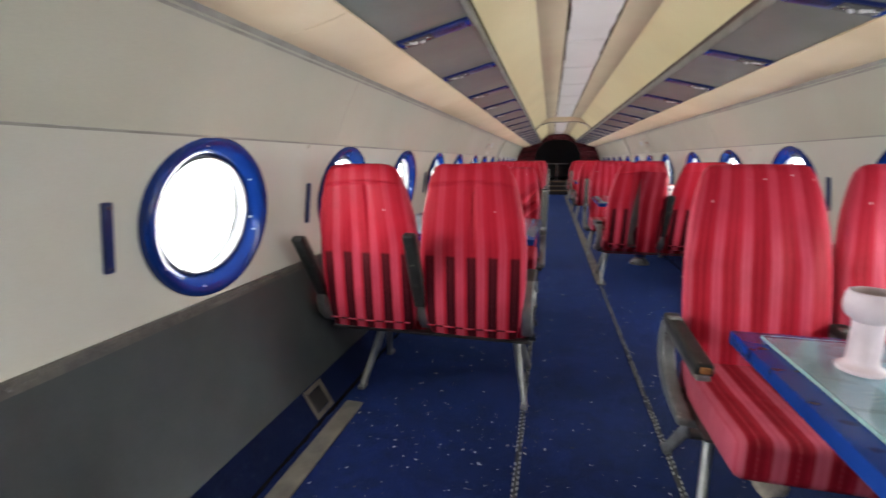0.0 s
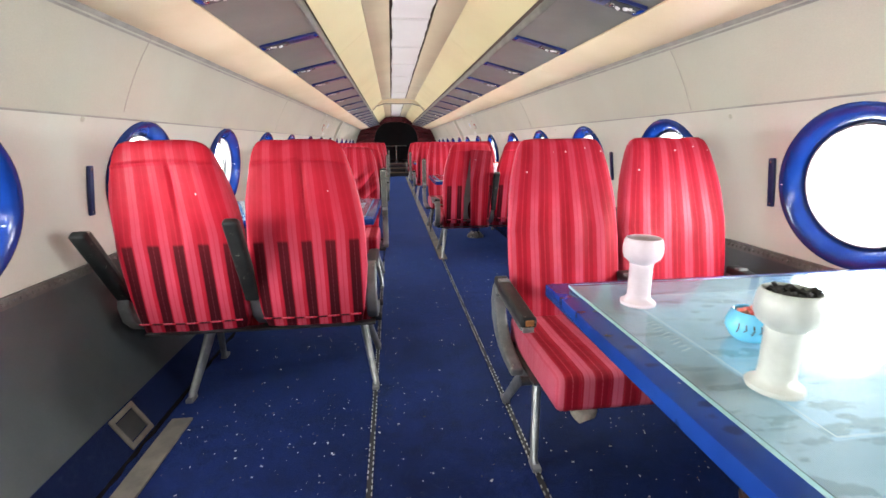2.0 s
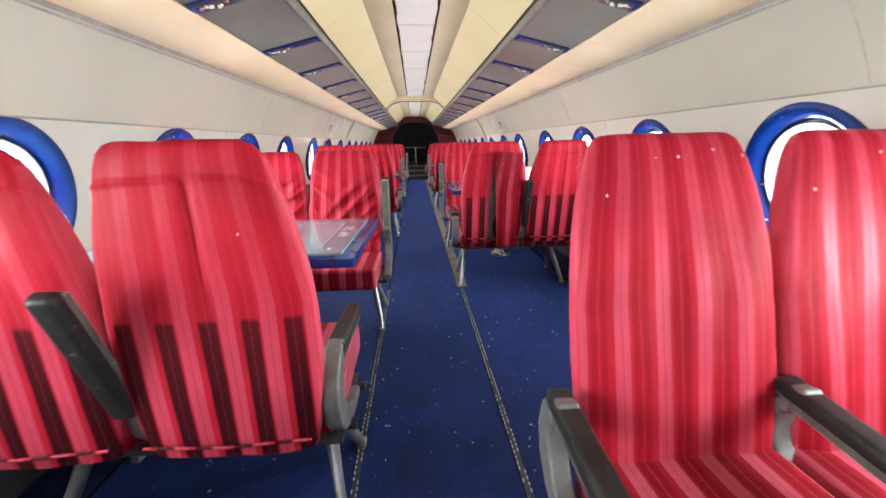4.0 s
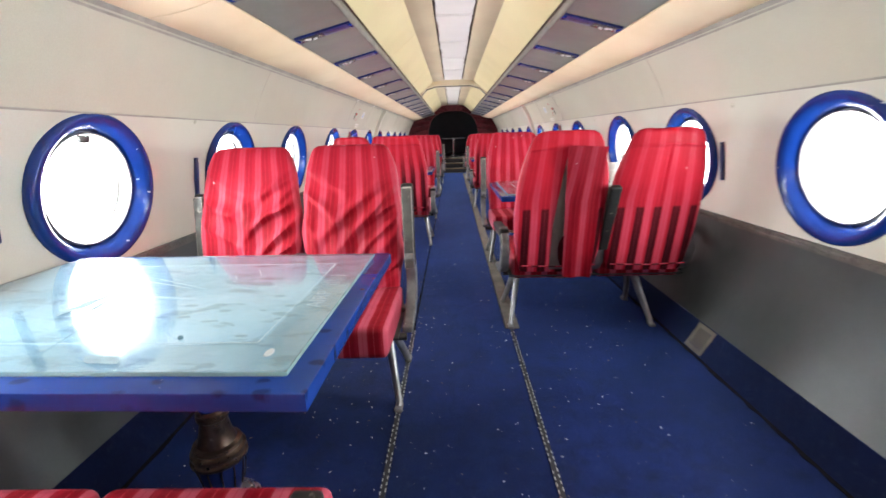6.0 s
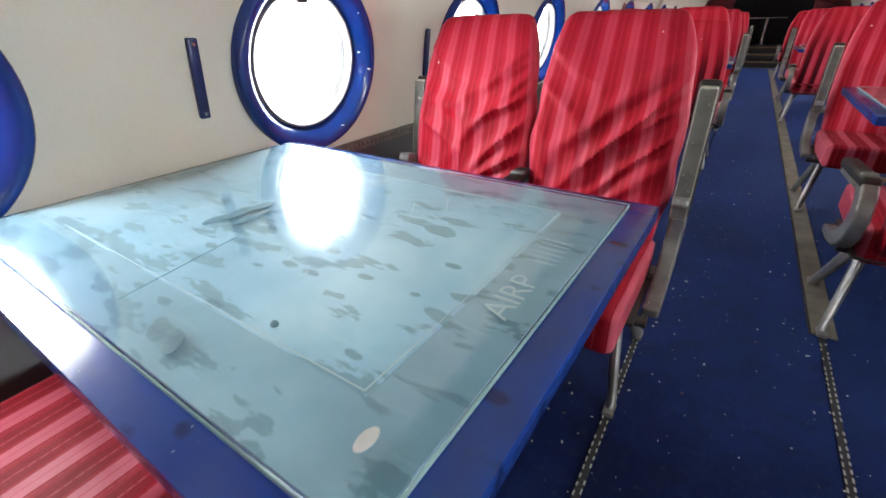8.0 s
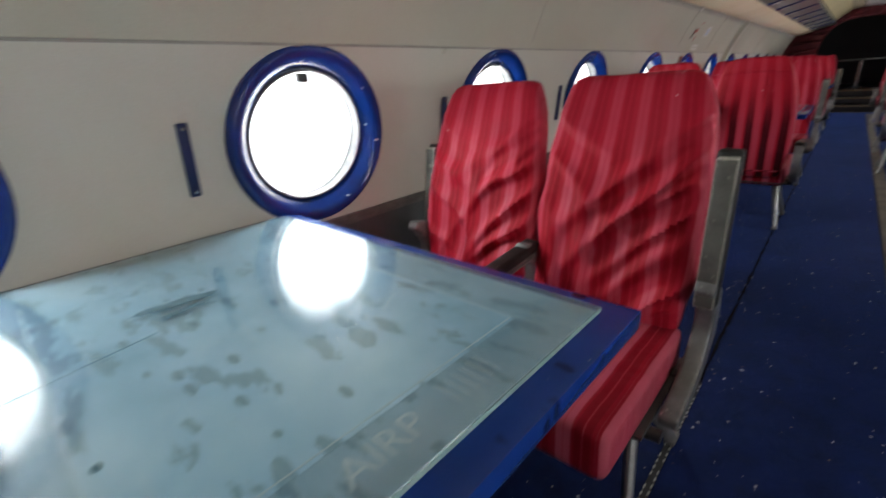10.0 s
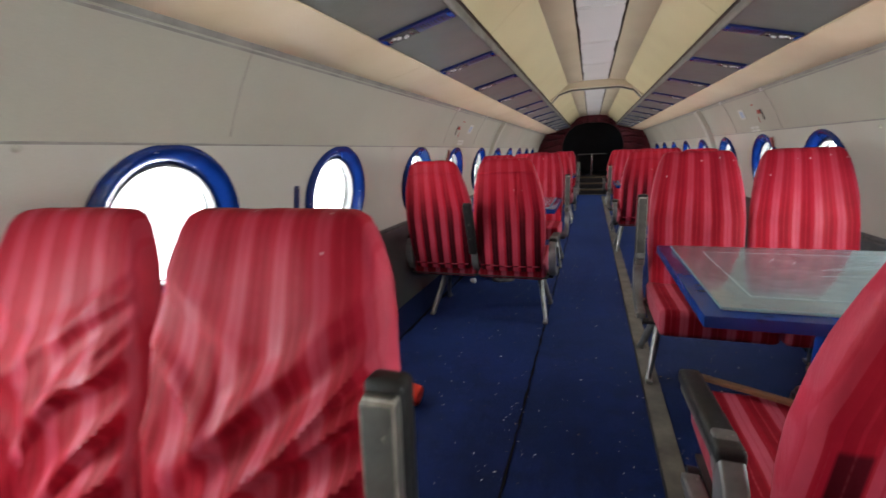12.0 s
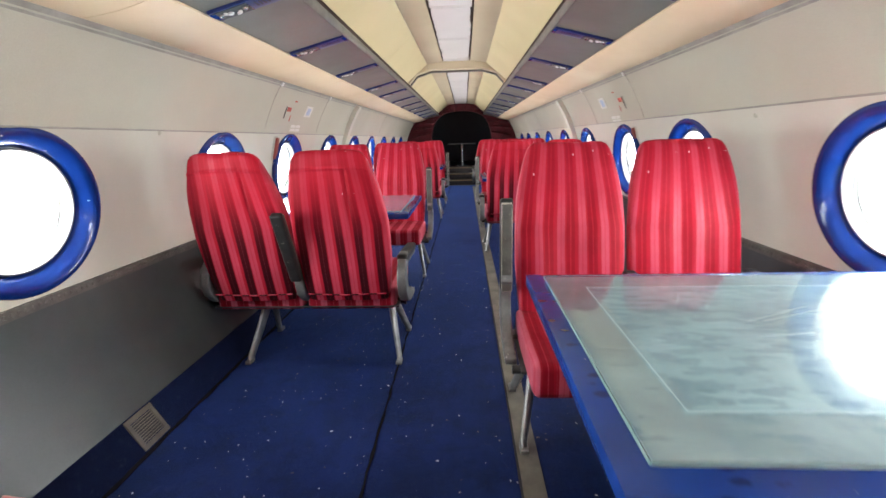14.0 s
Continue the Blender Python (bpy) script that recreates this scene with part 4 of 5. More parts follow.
def dining_table(side, y0, y1, label, etched=False, turn=0.0, shift=0.0, sheet=SHEET):
    """Blue-edged table from the wall to the aisle, on a turned pedestal."""
    t = thing("cabin_table", label, "table", pose(side * 0.84 + shift, (y0 + y1) / 2, 0, 0, 0, turn), "blue tables between facing seats")
    w, d = 1.195, y1 - y0
    cx = side * 0.0475
    part("tabletop", box(cx, 0, 0.753, w, d, 0.037, 0.004), BLUE_TABLE, t, "blue painted tabletop with scuffed edges")
    gx = cx + side * 0.016
    if etched:
        part("sheet_border", box(gx, 0, 0.7732, w - 0.085, d - 0.115, 0.003), BORDER_GREY if sheet is SHEET_GREY else BORDER, t, "grey-violet border round the printed sheet")
        part("sheet", box(gx + side * 0.048, 0, 0.7737, w - 0.185, d - 0.335, 0.003), sheet, t, "pale printed sheet under glass")
    else:
        part("sheet", box(gx, 0, 0.7735, w - 0.085, d - 0.115, 0.003), sheet, t, "pale printed sheet under glass")
    gl = part("glass", box(gx, 0, 0.779, w - 0.075, d - 0.105, 0.007, 0.001, 1), TABLE_GLASS, t, "smeared glass plate")
    gl.visible_shadow = False
    for sy in (-1, 1):
        part("glass_edge", box(gx, sy * (d / 2 - 0.0515), 0.779, w - 0.075, 0.0015, 0.0075), EDGE_GLASS, t, "bright ground glass edge")
    part("glass_edge", box(gx - side * (w / 2 - 0.0365), 0, 0.779, 0.0015, d - 0.105, 0.0075), EDGE_GLASS, t, "bright ground glass edge")
    if etched:
        ix, z = gx - side * (w / 2 - 0.145), 0.7828
        part("etched_line", box(ix, 0, z, 0.0018, d - 0.34, 0.0006), ETCH, t)
        for sy in (-1, 1):
            part("etched_line", box(ix + side * 0.42, sy * (d / 2 - 0.17), z, 0.84, 0.0018, 0.0006), ETCH, t)
        if side < 0:
            words = bpy.data.curves.new("etched_letters", "FONT")
            words.body, words.size, words.offset = "AIRP", 0.062, -0.0004
            words.materials.append(ETCH)
            words.space_character = 0.95
            letters = new("etched_letters", words)
            letters.parent, letters.matrix_basis = t, pose(ix + 0.072, -0.10, z + 0.0004, 0, 0, 90)
            for n in range(6):
                part("etched_mark", box(ix + 0.047, 0.075 + 0.017 * n, z, 0.050, 0.002, 0.0006), ETCH, t)
            part("pale_chip", lathe([(0, 0), (0.013, 0), (0.012, 0.0015), (0, 0.002)], 14, pose(ix + 0.045, -0.335, z + 0.0002) @ Matrix.Diagonal((0.7, 1.3, 1, 1))), PAPER_CHIP, t, "pale oval scrap")
            inv = t.matrix_basis.inverted()
            for (ax, ay), (bx, by), wide in (((-1.045, 3.60), (-1.02, 3.755), 0.016), ((-0.985, 3.63), (-0.99, 3.72), 0.009), ((-0.70, 3.36), (-0.79, 3.385), 0.016)):
                a, b = inv @ Vector((ax, ay, 0)), inv @ Vector((bx, by, 0))
                smear = lathe([(0, 0), (1, 0), (1, 1), (0, 1)], 20)
                bmesh.ops.scale(smear, vec=((b - a).length / 2, wide, 0.0004), verts=smear.verts)
                for v in smear.verts:
                    v.co.y += 0.25 * wide * math.sin(v.co.x * 90)
                part("dark_smear", smear, SMEAR, t, "dark teal smear on the glass", Matrix.Translation(((a.x + b.x) / 2, (a.y + b.y) / 2, z)) @ Matrix.Rotation(math.atan2(b.y - a.y, b.x - a.x), 4, "Z"))
            a, b = inv @ Vector((-0.890, 3.375, 0)), inv @ Vector((-0.930, 3.610, 0))
            part("crack", box(0, 0, 0, (b - a).length, 0.002, 0.0006, m=Matrix.Translation(((a.x + b.x) / 2, (a.y + b.y) / 2, z)) @ Matrix.Rotation(math.atan2(b.y - a.y, b.x - a.x), 4, "Z")), SMEAR, t, "dark crack in the glass")
            a = inv @ Vector((-0.638, 3.460, 0))
            part("bead", lathe([(0, 0), (0.005, 0), (0.006, 0.003), (0.003, 0.007), (0, 0.008)], 10, pose(a.x, a.y, z)), SMEAR, t, "small dark crumb")
        elif y0 < 2:
            for n in range(11):
                part("etched_mark", box(0, 0, 0, 0.022 + 0.006 * (n % 3), 0.0012, 0.0006, m=pose(ix - 0.036 + 0.004 * (n % 2), 0.135 - 0.015 * n, z, 0, 0, 14 + 6 * (n % 3))), ETCH, t)
        for n, (a, b, ang, ln) in enumerate(((0.30, 0.10, 25, 0.22), (0.33, 0.09, 21, 0.20), (0.10, 0.20, 60, 0.07), (0.16, 0.16, 60, 0.06), (0.24, -0.02, 8, 0.14))):
            part("scratch", box(0, 0, 0, ln, 0.0018, 0.0006, m=pose(ix + side * (0.12 + a), b, z, 0, 0, side * ang)), ETCH, t)
    px, py = (-side * 0.018, 0.060) if side < 0 else (side * 0.015, 0.125)
    leg = pose(px, py, 0)
    foot = [(0.0, 0.0), (0.108, 0.0), (0.110, 0.010), (0.100, 0.026), (0.090, 0.032), (0.088, 0.040), (0.076, 0.052), (0.068, 0.056), (0.064, 0.066), (0.052, 0.082), (0.0, 0.084)]
    barrel = [(0.0, 0.080), (0.052, 0.080), (0.060, 0.11), (0.070, 0.16), (0.074, 0.20), (0.0, 0.202)]
    neck = [(0.0, 0.198), (0.079, 0.198), (0.085, 0.204), (0.086, 0.214), (0.079, 0.219), (0.078, 0.224), (0.083, 0.228), (0.083, 0.238), (0.075, 0.243), (0.072, 0.247), (0.075, 0.252), (0.073, 0.260), (0.060, 0.266), (0.054, 0.280), (0.047, 0.305), (0.041, 0.345), (0.048, 0.352), (0.049, 0.362), (0.043, 0.368), (0.047, 0.376), (0.041, 0.384), (0.0, 0.385)]
    part("pedestal_foot", lathe(foot, 32), PEWTER, t, "ringed grey metal foot", leg)
    part("pedestal_barrel", lathe(barrel, 32), BLUE_DARK, t, "dark blue fluted barrel", leg)
    for n in range(12):
        a = n * math.pi / 6
        part("flute", tube([(0.060 * math.cos(a), 0.060 * math.sin(a), 0.10), (0.071 * math.cos(a), 0.071 * math.sin(a), 0.16), (0.075 * math.cos(a), 0.075 * math.sin(a), 0.19)], 0.0028, 5), BRASS, t, "", leg)
    part("pedestal_neck", lathe(neck, 32), BRASS, t, "turned tarnished brass neck", leg)
    part("pedestal_post", lathe([(0.0, 0.38), (0.037, 0.38), (0.037, 0.731), (0.0, 0.731)], 24), BLUE, t, "blue post", leg)
    return t


def tables():
    dining_table(1, 1.06, 1.98, "blue table under scratched glass with hookah bowls on it", True, 0.0, -0.024)
    dining_table(-1, 3.275, 4.195, "blue table with a dusty smeared glass top", True, -1.4)
    dining_table(1, 5.597, 6.560, "blue table with a scuffed glass top by the window", True, 0.0, 0.0, SHEET_GREY)
    dining_table(-1, 7.885, 8.815, "blue table with a glass top")
    dining_table(1, 10.25, 11.17, "blue table with a glass top")
    dining_table(-1, 12.51, 13.43, "blue table with a glass top")


# ---------------------------------------------------------------- fittings
def service_strips():
    """Blue passenger service strips with white and chromed knobs, across the grey overhead panels."""
    slope = math.atan2(LO_Z - RAIL_Z, LO_X - RAIL_X)
    for side in (-1, 1):
        for k, y in enumerate((0.1, 0.98, 1.85, 2.72, 3.60, 4.48, 5.29, 6.15, 6.98, 7.81, 8.74, 9.78, 10.5, 11.4, 12.3, 13.2, 14.1, 15.0, 15.9)):
            m = pose(side * 0.752, y, 1.7835, 0, math.degrees(-slope) * side, 0)
            if k == 0:
                root = thing("service_strip", "dark blue overhead service strip with reading lamp knobs", "overhead panel", m, "overhead service strips")
                part("plate", box(0, 0, -0.006, 0.335, 0.096, 0.014, 0.002), BLUE_STRIP, root, "dark blue plastic plate")
                part("end_cap", box(-side * 0.155, 0, -0.012, 0.022, 0.076, 0.010, 0.003), BLUE, root)
                part("end_cap", box(side * 0.155, 0, -0.012, 0.022, 0.076, 0.010, 0.003), BLUE, root)
                down = pose(0, 0, 0, 180, 0, 0)
                part("dark_panel", box(side * 0.080, 0, -0.0135, 0.138, 0.080, 0.003), BLACK, root, "black inset panel")
                for x, mat, r in ((0.133, CHROME, 0.013), (0.094, WHITE_PLASTIC, 0.013), (0.030, CHROME, 0.012)):
                    part("knob", lathe([(0, 0.006), (r * 1.25, 0.006), (r * 1.25, 0.012), (r, 0.014), (r * 0.85, 0.021), (0, 0.023)], 14, Matrix.Translation((side * x, 0, 0)) @ down), mat, root, "white knob" if mat is WHITE_PLASTIC else "chromed knob")
                part("call_button", box(0, 0, 0, 0.024, 0.012, 0.010, 0.003, 2, pose(side * 0.062, 0.012, -0.019, 0, 0, side * 35)), WHITE_PLASTIC, root)
                part("bezel", box(side * 0.010, 0, -0.0145, 0.003, 0.080, 0.005, 0.001), ALU, root, "thin metal edge")
                part("bezel", box(side * 0.150, 0, -0.0145, 0.003, 0.080, 0.005, 0.001), ALU, root, "thin metal edge")
                part("reading_lamp", box(side * 0.110, -0.014, -0.018, 0.012, 0.016, 0.008, 0.003), WHITE_PLASTIC, root)
                for n in range(7):
                    part("vent_slot", box(-side * (0.02 + 0.016 * n), 0, -0.0135, 0.006, 0.040, 0.002), BLACK, root)
            else:
                copy_thing(root, m)


BLUE_STRIP = worn("blue_strip_plastic", (0.012, 0.028, 0.16), (0.007, 0.017, 0.10), 0.3, scale=8)


def wall_bars():
    root = None
    for side in (-1, 1):
        for y in ((0.586, 1.70, 2.80, 3.915, 5.04, 6.17) if side < 0 else (1.40, 2.515, 3.955, 5.13)):
            m = wall_pose(side, y, 1.008, 0.0)
            if root is None:
                root = thing("wall_strip", "narrow dark blue strip screwed to the wall", "wall strip", m, "blue strips between the windows")
                part("bar", box(0, 0, 0.008, 0.030, 0.215, 0.016, 0.006, 3), BLUE_DARK, root)
                for yy in (-0.092, 0.092):
                    part("screw", lathe([(0, 0.015), (0.006, 0.015), (0.005, 0.0185), (0, 0.019)], 10, pose(0, yy, 0)), ALU, root)
            else:
                copy_thing(root, m)


def grille(side, y, label, slats=True):
    g = thing("floor_vent", label, "vent", wall_pose(side, y, 0.066, 0.016), "low vents in the skirting")
    bm = merge(box(0, 0.063, 0.003, 0.155, 0.022, 0.008, 0.002, 1), box(0, -0.063, 0.003, 0.155, 0.022, 0.008, 0.002, 1), box(-0.067, 0, 0.003, 0.021, 0.104, 0.008, 0.002, 1), box(0.067, 0, 0.003, 0.021, 0.104, 0.008, 0.002, 1))
    part("vent_frame", bm, STRIP, g, "dull beige metal frame")
    part("recess", box(0, 0, 0.0, 0.115, 0.106, 0.002), BLACK, g)
    if slats:
        for n in range(9):
            part("slat", box(0, -0.046 + 0.0115 * n, 0.003, 0.112, 0.0045, 0.006), STRIP, g)


def floor_lines():
    """Seat tracks with their pale notches, the bare strip and a loose board."""
    for x, y0, y1 in ((-0.3075, Y0, 16.6), (0.3075, Y0, 5.12)):
        t = thing("seat_track", "black seat track with pale notched edges", "track", pose(x, 0, 0), "seat tracks")
        part("slot", box(0, (y0 + min(y1, 5.14)) / 2, 0.001, 0.021, min(y1, 5.14) - y0, 0.006), CORD, t)
        if y1 > 6:
            part("carpet_seam", ragged(0, 5.145, y1, 0.010, -0.002, 0.004, random.Random(8), 0.004, 0.05), SHADOW_GAP, t, "dark ragged carpet seam")
        bm = bmesh.new()
        n = int((min(y1, 5.15) - 0.9) / 0.030)
        rng = random.Random(5)
        for i in range(n):
            yy = 0.9 + 0.030 * i
            for sx in (-1, 1):
                if rng.random() < 0.82:
                    me = bpy.data.meshes.new("tmp")
                    b = box(sx * 0.0085, yy + (0.012 if sx > 0 else 0), 0.0048, 0.0045, 0.012 + 0.005 * rng.random(), 0.0025)
                    b.to_mesh(me)
                    b.free()
                    bm.from_mesh(me)
                    bpy.data.meshes.remove(me)
        tagged(part("notch", bm, NOTCH, t), kind="stuff")
    st = thing("floor_strip", "worn bare beige strip along the aisle carpet", "floor strip", pose(0.318, 0, 0))
    part("strip", box(0, (5.14 + 16.6) / 2, 0.0015, 0.082, 16.6 - 5.14, 0.007), STRIP, st)
    part("gap_line", box(-0.046, (5.14 + 16.6) / 2, 0.001, 0.008, 16.6 - 5.14, 0.005), CORD, st)
    for side in (-1, 1):
        g = thing("carpet_edge", "dark gap between the carpet and the skirting", "gap", pose(side * 1.247, 0, 0), kind="structure")
        # A thin black strip on the floor stands for the gap's shade.
        part("gap", ragged(0, 0.4, 16.6, 0.020, -0.002, 0.005, random.Random(14 + side), 0.007, 0.06), SHADOW_GAP, g)
    bd = thing("loose_board", "grey-beige board lying along the wall", "board", pose(-1.157, 2.0, 0))
    part("plank", box(0, 0, 0.006, 0.088, 1.18, 0.012, 0.003), STRIP, bd)


NOTCH = worn("pale_worn_metal", (0.50, 0.50, 0.46), (0.32, 0.32, 0.30), 0.5, 0.3, scale=40)


def litter():
    """Crumbs and scraps strewn on the carpet."""
    rng = random.Random(11)
    verts, faces = [], []
    for i in range(5200):
        y = 0.8 + 9.5 * rng.random()
        x = -1.2 + 2.4 * rng.random()
        if rng.random() < 0.45:
            x = rng.choice((-0.31, -0.31, 0.31, -0.75, 0.75)) + rng.gauss(0, 0.13)
        if abs(x) > 1.22:
            continue
        if y > 2.7 and rng.random() < 0.50:
            continue
        r = 0.0009 + 0.0024 * rng.random() ** 3
        l = r * (1 + 2.2 * rng.random() ** 2)
        a = rng.random() * 6.28
        b = len(verts)
        c, s_ = math.cos(a), math.sin(a)
        for u, v, z in ((-l, -r, 0.0005), (l, -r, 0.0005), (l * 0.8, r, 0.0005), (-l * 0.7, r, 0.0005), (0, 0, r * 0.9 + 0.001)):
            verts.append((x + u * c - v * s_, y + u * s_ + v * c, z))
        faces += [(b, b + 1, b + 4), (b + 1, b + 2, b + 4), (b + 2, b + 3, b + 4), (b + 3, b, b + 4), (b + 3, b + 2, b + 1, b)]
    me = bpy.data.meshes.new("litter")
    me.from_pydata(verts, [], faces)
    me.materials.append(CRUMB)
    tagged(new("litter", me), "pale crumbs and paper scraps strewn over the carpet", "litter", kind="stuff")


def crumb_material():
    m = material("pale_scraps", (0.6, 0.58, 0.52), 0.8)
    k = Nodes(m)
    g = k.n.new("ShaderNodeNewGeometry")
    k.colour(k.ramp(g.outputs["Random Per Island"], [(0.0, (0.62, 0.61, 0.58)), (0.55, (0.50, 0.48, 0.44)), (0.75, (0.20, 0.14, 0.09)), (0.9, (0.03, 0.03, 0.035))]))
    return m


CRUMB = crumb_material()

CLAY_PINK = worn("pinkish_glazed_clay", (0.72, 0.60, 0.64), (0.62, 0.51, 0.55), 0.3, scale=12, bump=0.05)
CLAY_GREEN = worn("greenish_white_clay", (0.60, 0.63, 0.575), (0.47, 0.49, 0.45), 0.30, scale=12, bump=0.05)
CLAY_RED = worn("red_stained_clay", (0.55, 0.07, 0.05), (0.40, 0.05, 0.04), 0.45, scale=14)
CHARCOAL = worn("charcoal", (0.02, 0.02, 0.02), (0.05, 0.045, 0.04), 0.9, scale=40)
SKY_BLUE = worn("light_blue_glaze", (0.16, 0.55, 0.78), (0.12, 0.45, 0.68), 0.2, scale=10, bump=0.03)
CANDY = worn("red_candy_wrapper", (0.55, 0.03, 0.03), (0.65, 0.35, 0.25), 0.3, scale=50)
RED_PAINT = worn("red_extinguisher_paint", (0.62, 0.035, 0.016), (0.50, 0.03, 0.015), 0.3, scale=7, bump=0.03)
RED_HANDLE = worn("faded_red_enamel", (0.62, 0.10, 0.09), (0.60, 0.35, 0.32), 0.4, scale=18)
RUBBER = worn("dark_red_rubber", (0.10, 0.02, 0.018), (0.06, 0.015, 0.012), 0.6)
PAPER = worn("grubby_white_paper", (0.72, 0.72, 0.68), (0.6, 0.6, 0.56), 0.8, scale=9)
WOOD = worn("brown_lath_wood", (0.24, 0.12, 0.055), (0.15, 0.075, 0.035), 0.55, scale=6, grain=50)
LABEL_BLUE = worn("pale_blue_print", (0.35, 0.45, 0.62), (0.45, 0.53, 0.66), 0.5, scale=30)
INK = worn("dark_print", (0.05, 0.04, 0.04), (0.08, 0.06, 0.06), 0.6)
INK_RED = worn("red_print", (0.45, 0.06, 0.04), (0.38, 0.05, 0.04), 0.6)


def hookah_bowl(x, y, mat, label, filled=None, rim=None):
    b = thing("hookah_bowl", label, "hookah bowl", pose(x, y, 0.7827))
    prof = [(0.0, 0.0), (0.042, 0.0), (0.0435, 0.004), (0.0425, 0.008), (0.034, 0.013), (0.029, 0.020), (0.0275, 0.03), (0.0275, 0.098), (0.029, 0.104), (0.028, 0.109), (0.033, 0.114), (0.043, 0.123), (0.0475, 0.136), (0.048, 0.150), (0.0455, 0.166), (0.042, 0.174), (0.0395, 0.175), (0.038, 0.172), (0.040, 0.162), (0.036, 0.150), (0.0, 0.146)]
    part("body", lathe(prof, 36), mat, b)
    if rim:
        part("rim_stain", lathe([(0.0459, 0.167), (0.0425, 0.1752), (0.0393, 0.1762), (0.0374, 0.1722), (0.0395, 0.166), (0.0459, 0.167)], 36), rim, b, "red-stained rim")
    if filled:
        rng = random.Random(3)
        for n in range(60):
            a, r = rng.random() * 6.28, 0.034 * math.sqrt(rng.random())
            bm = bmesh.new()
            bmesh.ops.create_icosphere(bm, subdivisions=1, radius=0.003 + 0.0035 * rng.random())
            for v in bm.verts:
                v.co *= 0.75 + 0.5 * rng.random()
            part("coal", bm, filled, b, "", pose(r * math.cos(a), r * math.sin(a), 0.166 + 0.012 * rng.random()))
    return b


def sugar_bowl(x, y):
    b = thing("sugar_bowl", "light blue glazed bowl full of wrapped sweets", "bowl", pose(x, y, 0.7827))
    part("body", lathe([(0, 0), (0.026, 0), (0.036, 0.008), (0.045, 0.026), (0.045, 0.040), (0.038, 0.058), (0.034, 0.064), (0.031, 0.062), (0.036, 0.05), (0.03, 0.03), (0, 0.028)], 32), SKY_BLUE, b)
    rng = random.Random(9)
    for n in range(14):
        a, r = rng.random() * 6.28, 0.026 * math.sqrt(rng.random())
        part("sweet", box(0, 0, 0, 0.018, 0.012, 0.010, 0.003, 1), CANDY, b, "", pose(r * math.cos(a), r * math.sin(a), 0.058 + 0.010 * rng.random(), rng.random() * 60, rng.random() * 60, rng.random() * 180))
    for n in range(5):
        a = radians(200 + 17 * n)
        part("painted_mark", tube([(0.0458 * math.cos(a), 0.0458 * math.sin(a), 0.024 + 0.004 * (n % 2)), (0.0462 * math.cos(a + 0.08), 0.0462 * math.sin(a + 0.08), 0.033), (0.0445 * math.cos(a + 0.05), 0.0445 * math.sin(a + 0.05), 0.044)], 0.0013, 5), INK, b)


def extinguisher():
    ax = Vector((-0.46, 0.0, 0.105)).normalized()
    up = (Vector((0, 0, 1)) - ax * ax.z).normalized()
    m = Matrix((up, ax.cross(up), ax)).transposed().to_4x4()
    m.translation = (-0.845, 6.105, 0.058)
    e = thing("fire_extinguisher", "red fire extinguisher lying against the skirting", "fire extinguisher", m)
    prof = [(0.0, -0.044), (0.038, -0.040), (0.049, -0.031), (0.052, -0.016), (0.053, -0.012), (0.052, -0.007), (0.052, 0.385), (0.048, 0.415), (0.036, 0.440), (0.022, 0.452), (0.020, 0.47), (0.0, 0.472)]
    part("cylinder", lathe(prof, 36), RED_PAINT, e)
    part("valve", lathe([(0, 0.465), (0.018, 0.465), (0.018, 0.50), (0.012, 0.51), (0, 0.512)], 16), RED_HANDLE, e)
    part("lever", tube([(0.0, 0, 0.50), (0.045, 0, 0.51), (0.075, 0.0, 0.47), (0.085, 0.0, 0.37)], [0.015, 0.019, 0.018, 0.014], 8, 0.6), RED_HANDLE, e, "chipped pale red lever")
    part("handle", tube([(0.0, 0, 0.485), (0.035, 0, 0.485), (0.055, 0, 0.44), (0.06, 0, 0.40)], 0.010, 8, 0.6), RED_HANDLE, e)
    part("hose", tube([(0.0, -0.012, 0.495), (-0.02, -0.06, 0.52), (-0.035, -0.13, 0.49), (-0.045, -0.19, 0.42), (-0.05, -0.23, 0.35)], 0.011, 8), RUBBER, e, "dark red rubber hose")
    part("tag", box(-0.030, -0.080, 0.415, 0.002, 0.085, 0.105), PAPER, e, "white paper tag")


def lath():
    w = thing("wooden_lath", "brown wooden lath lying across the seat cushions", "lath", None)
    a, b = Vector((0.335, 5.785, 0.490)), Vector((1.12, 5.43, 0.480))
    d = b - a
    m = Matrix.Translation((a + b) / 2) @ d.to_track_quat("X", "Z").to_matrix().to_4x4()
    w.matrix_basis = m
    part("stick", box(0, 0, 0, d.length, 0.026, 0.014, 0.003), WOOD, w)


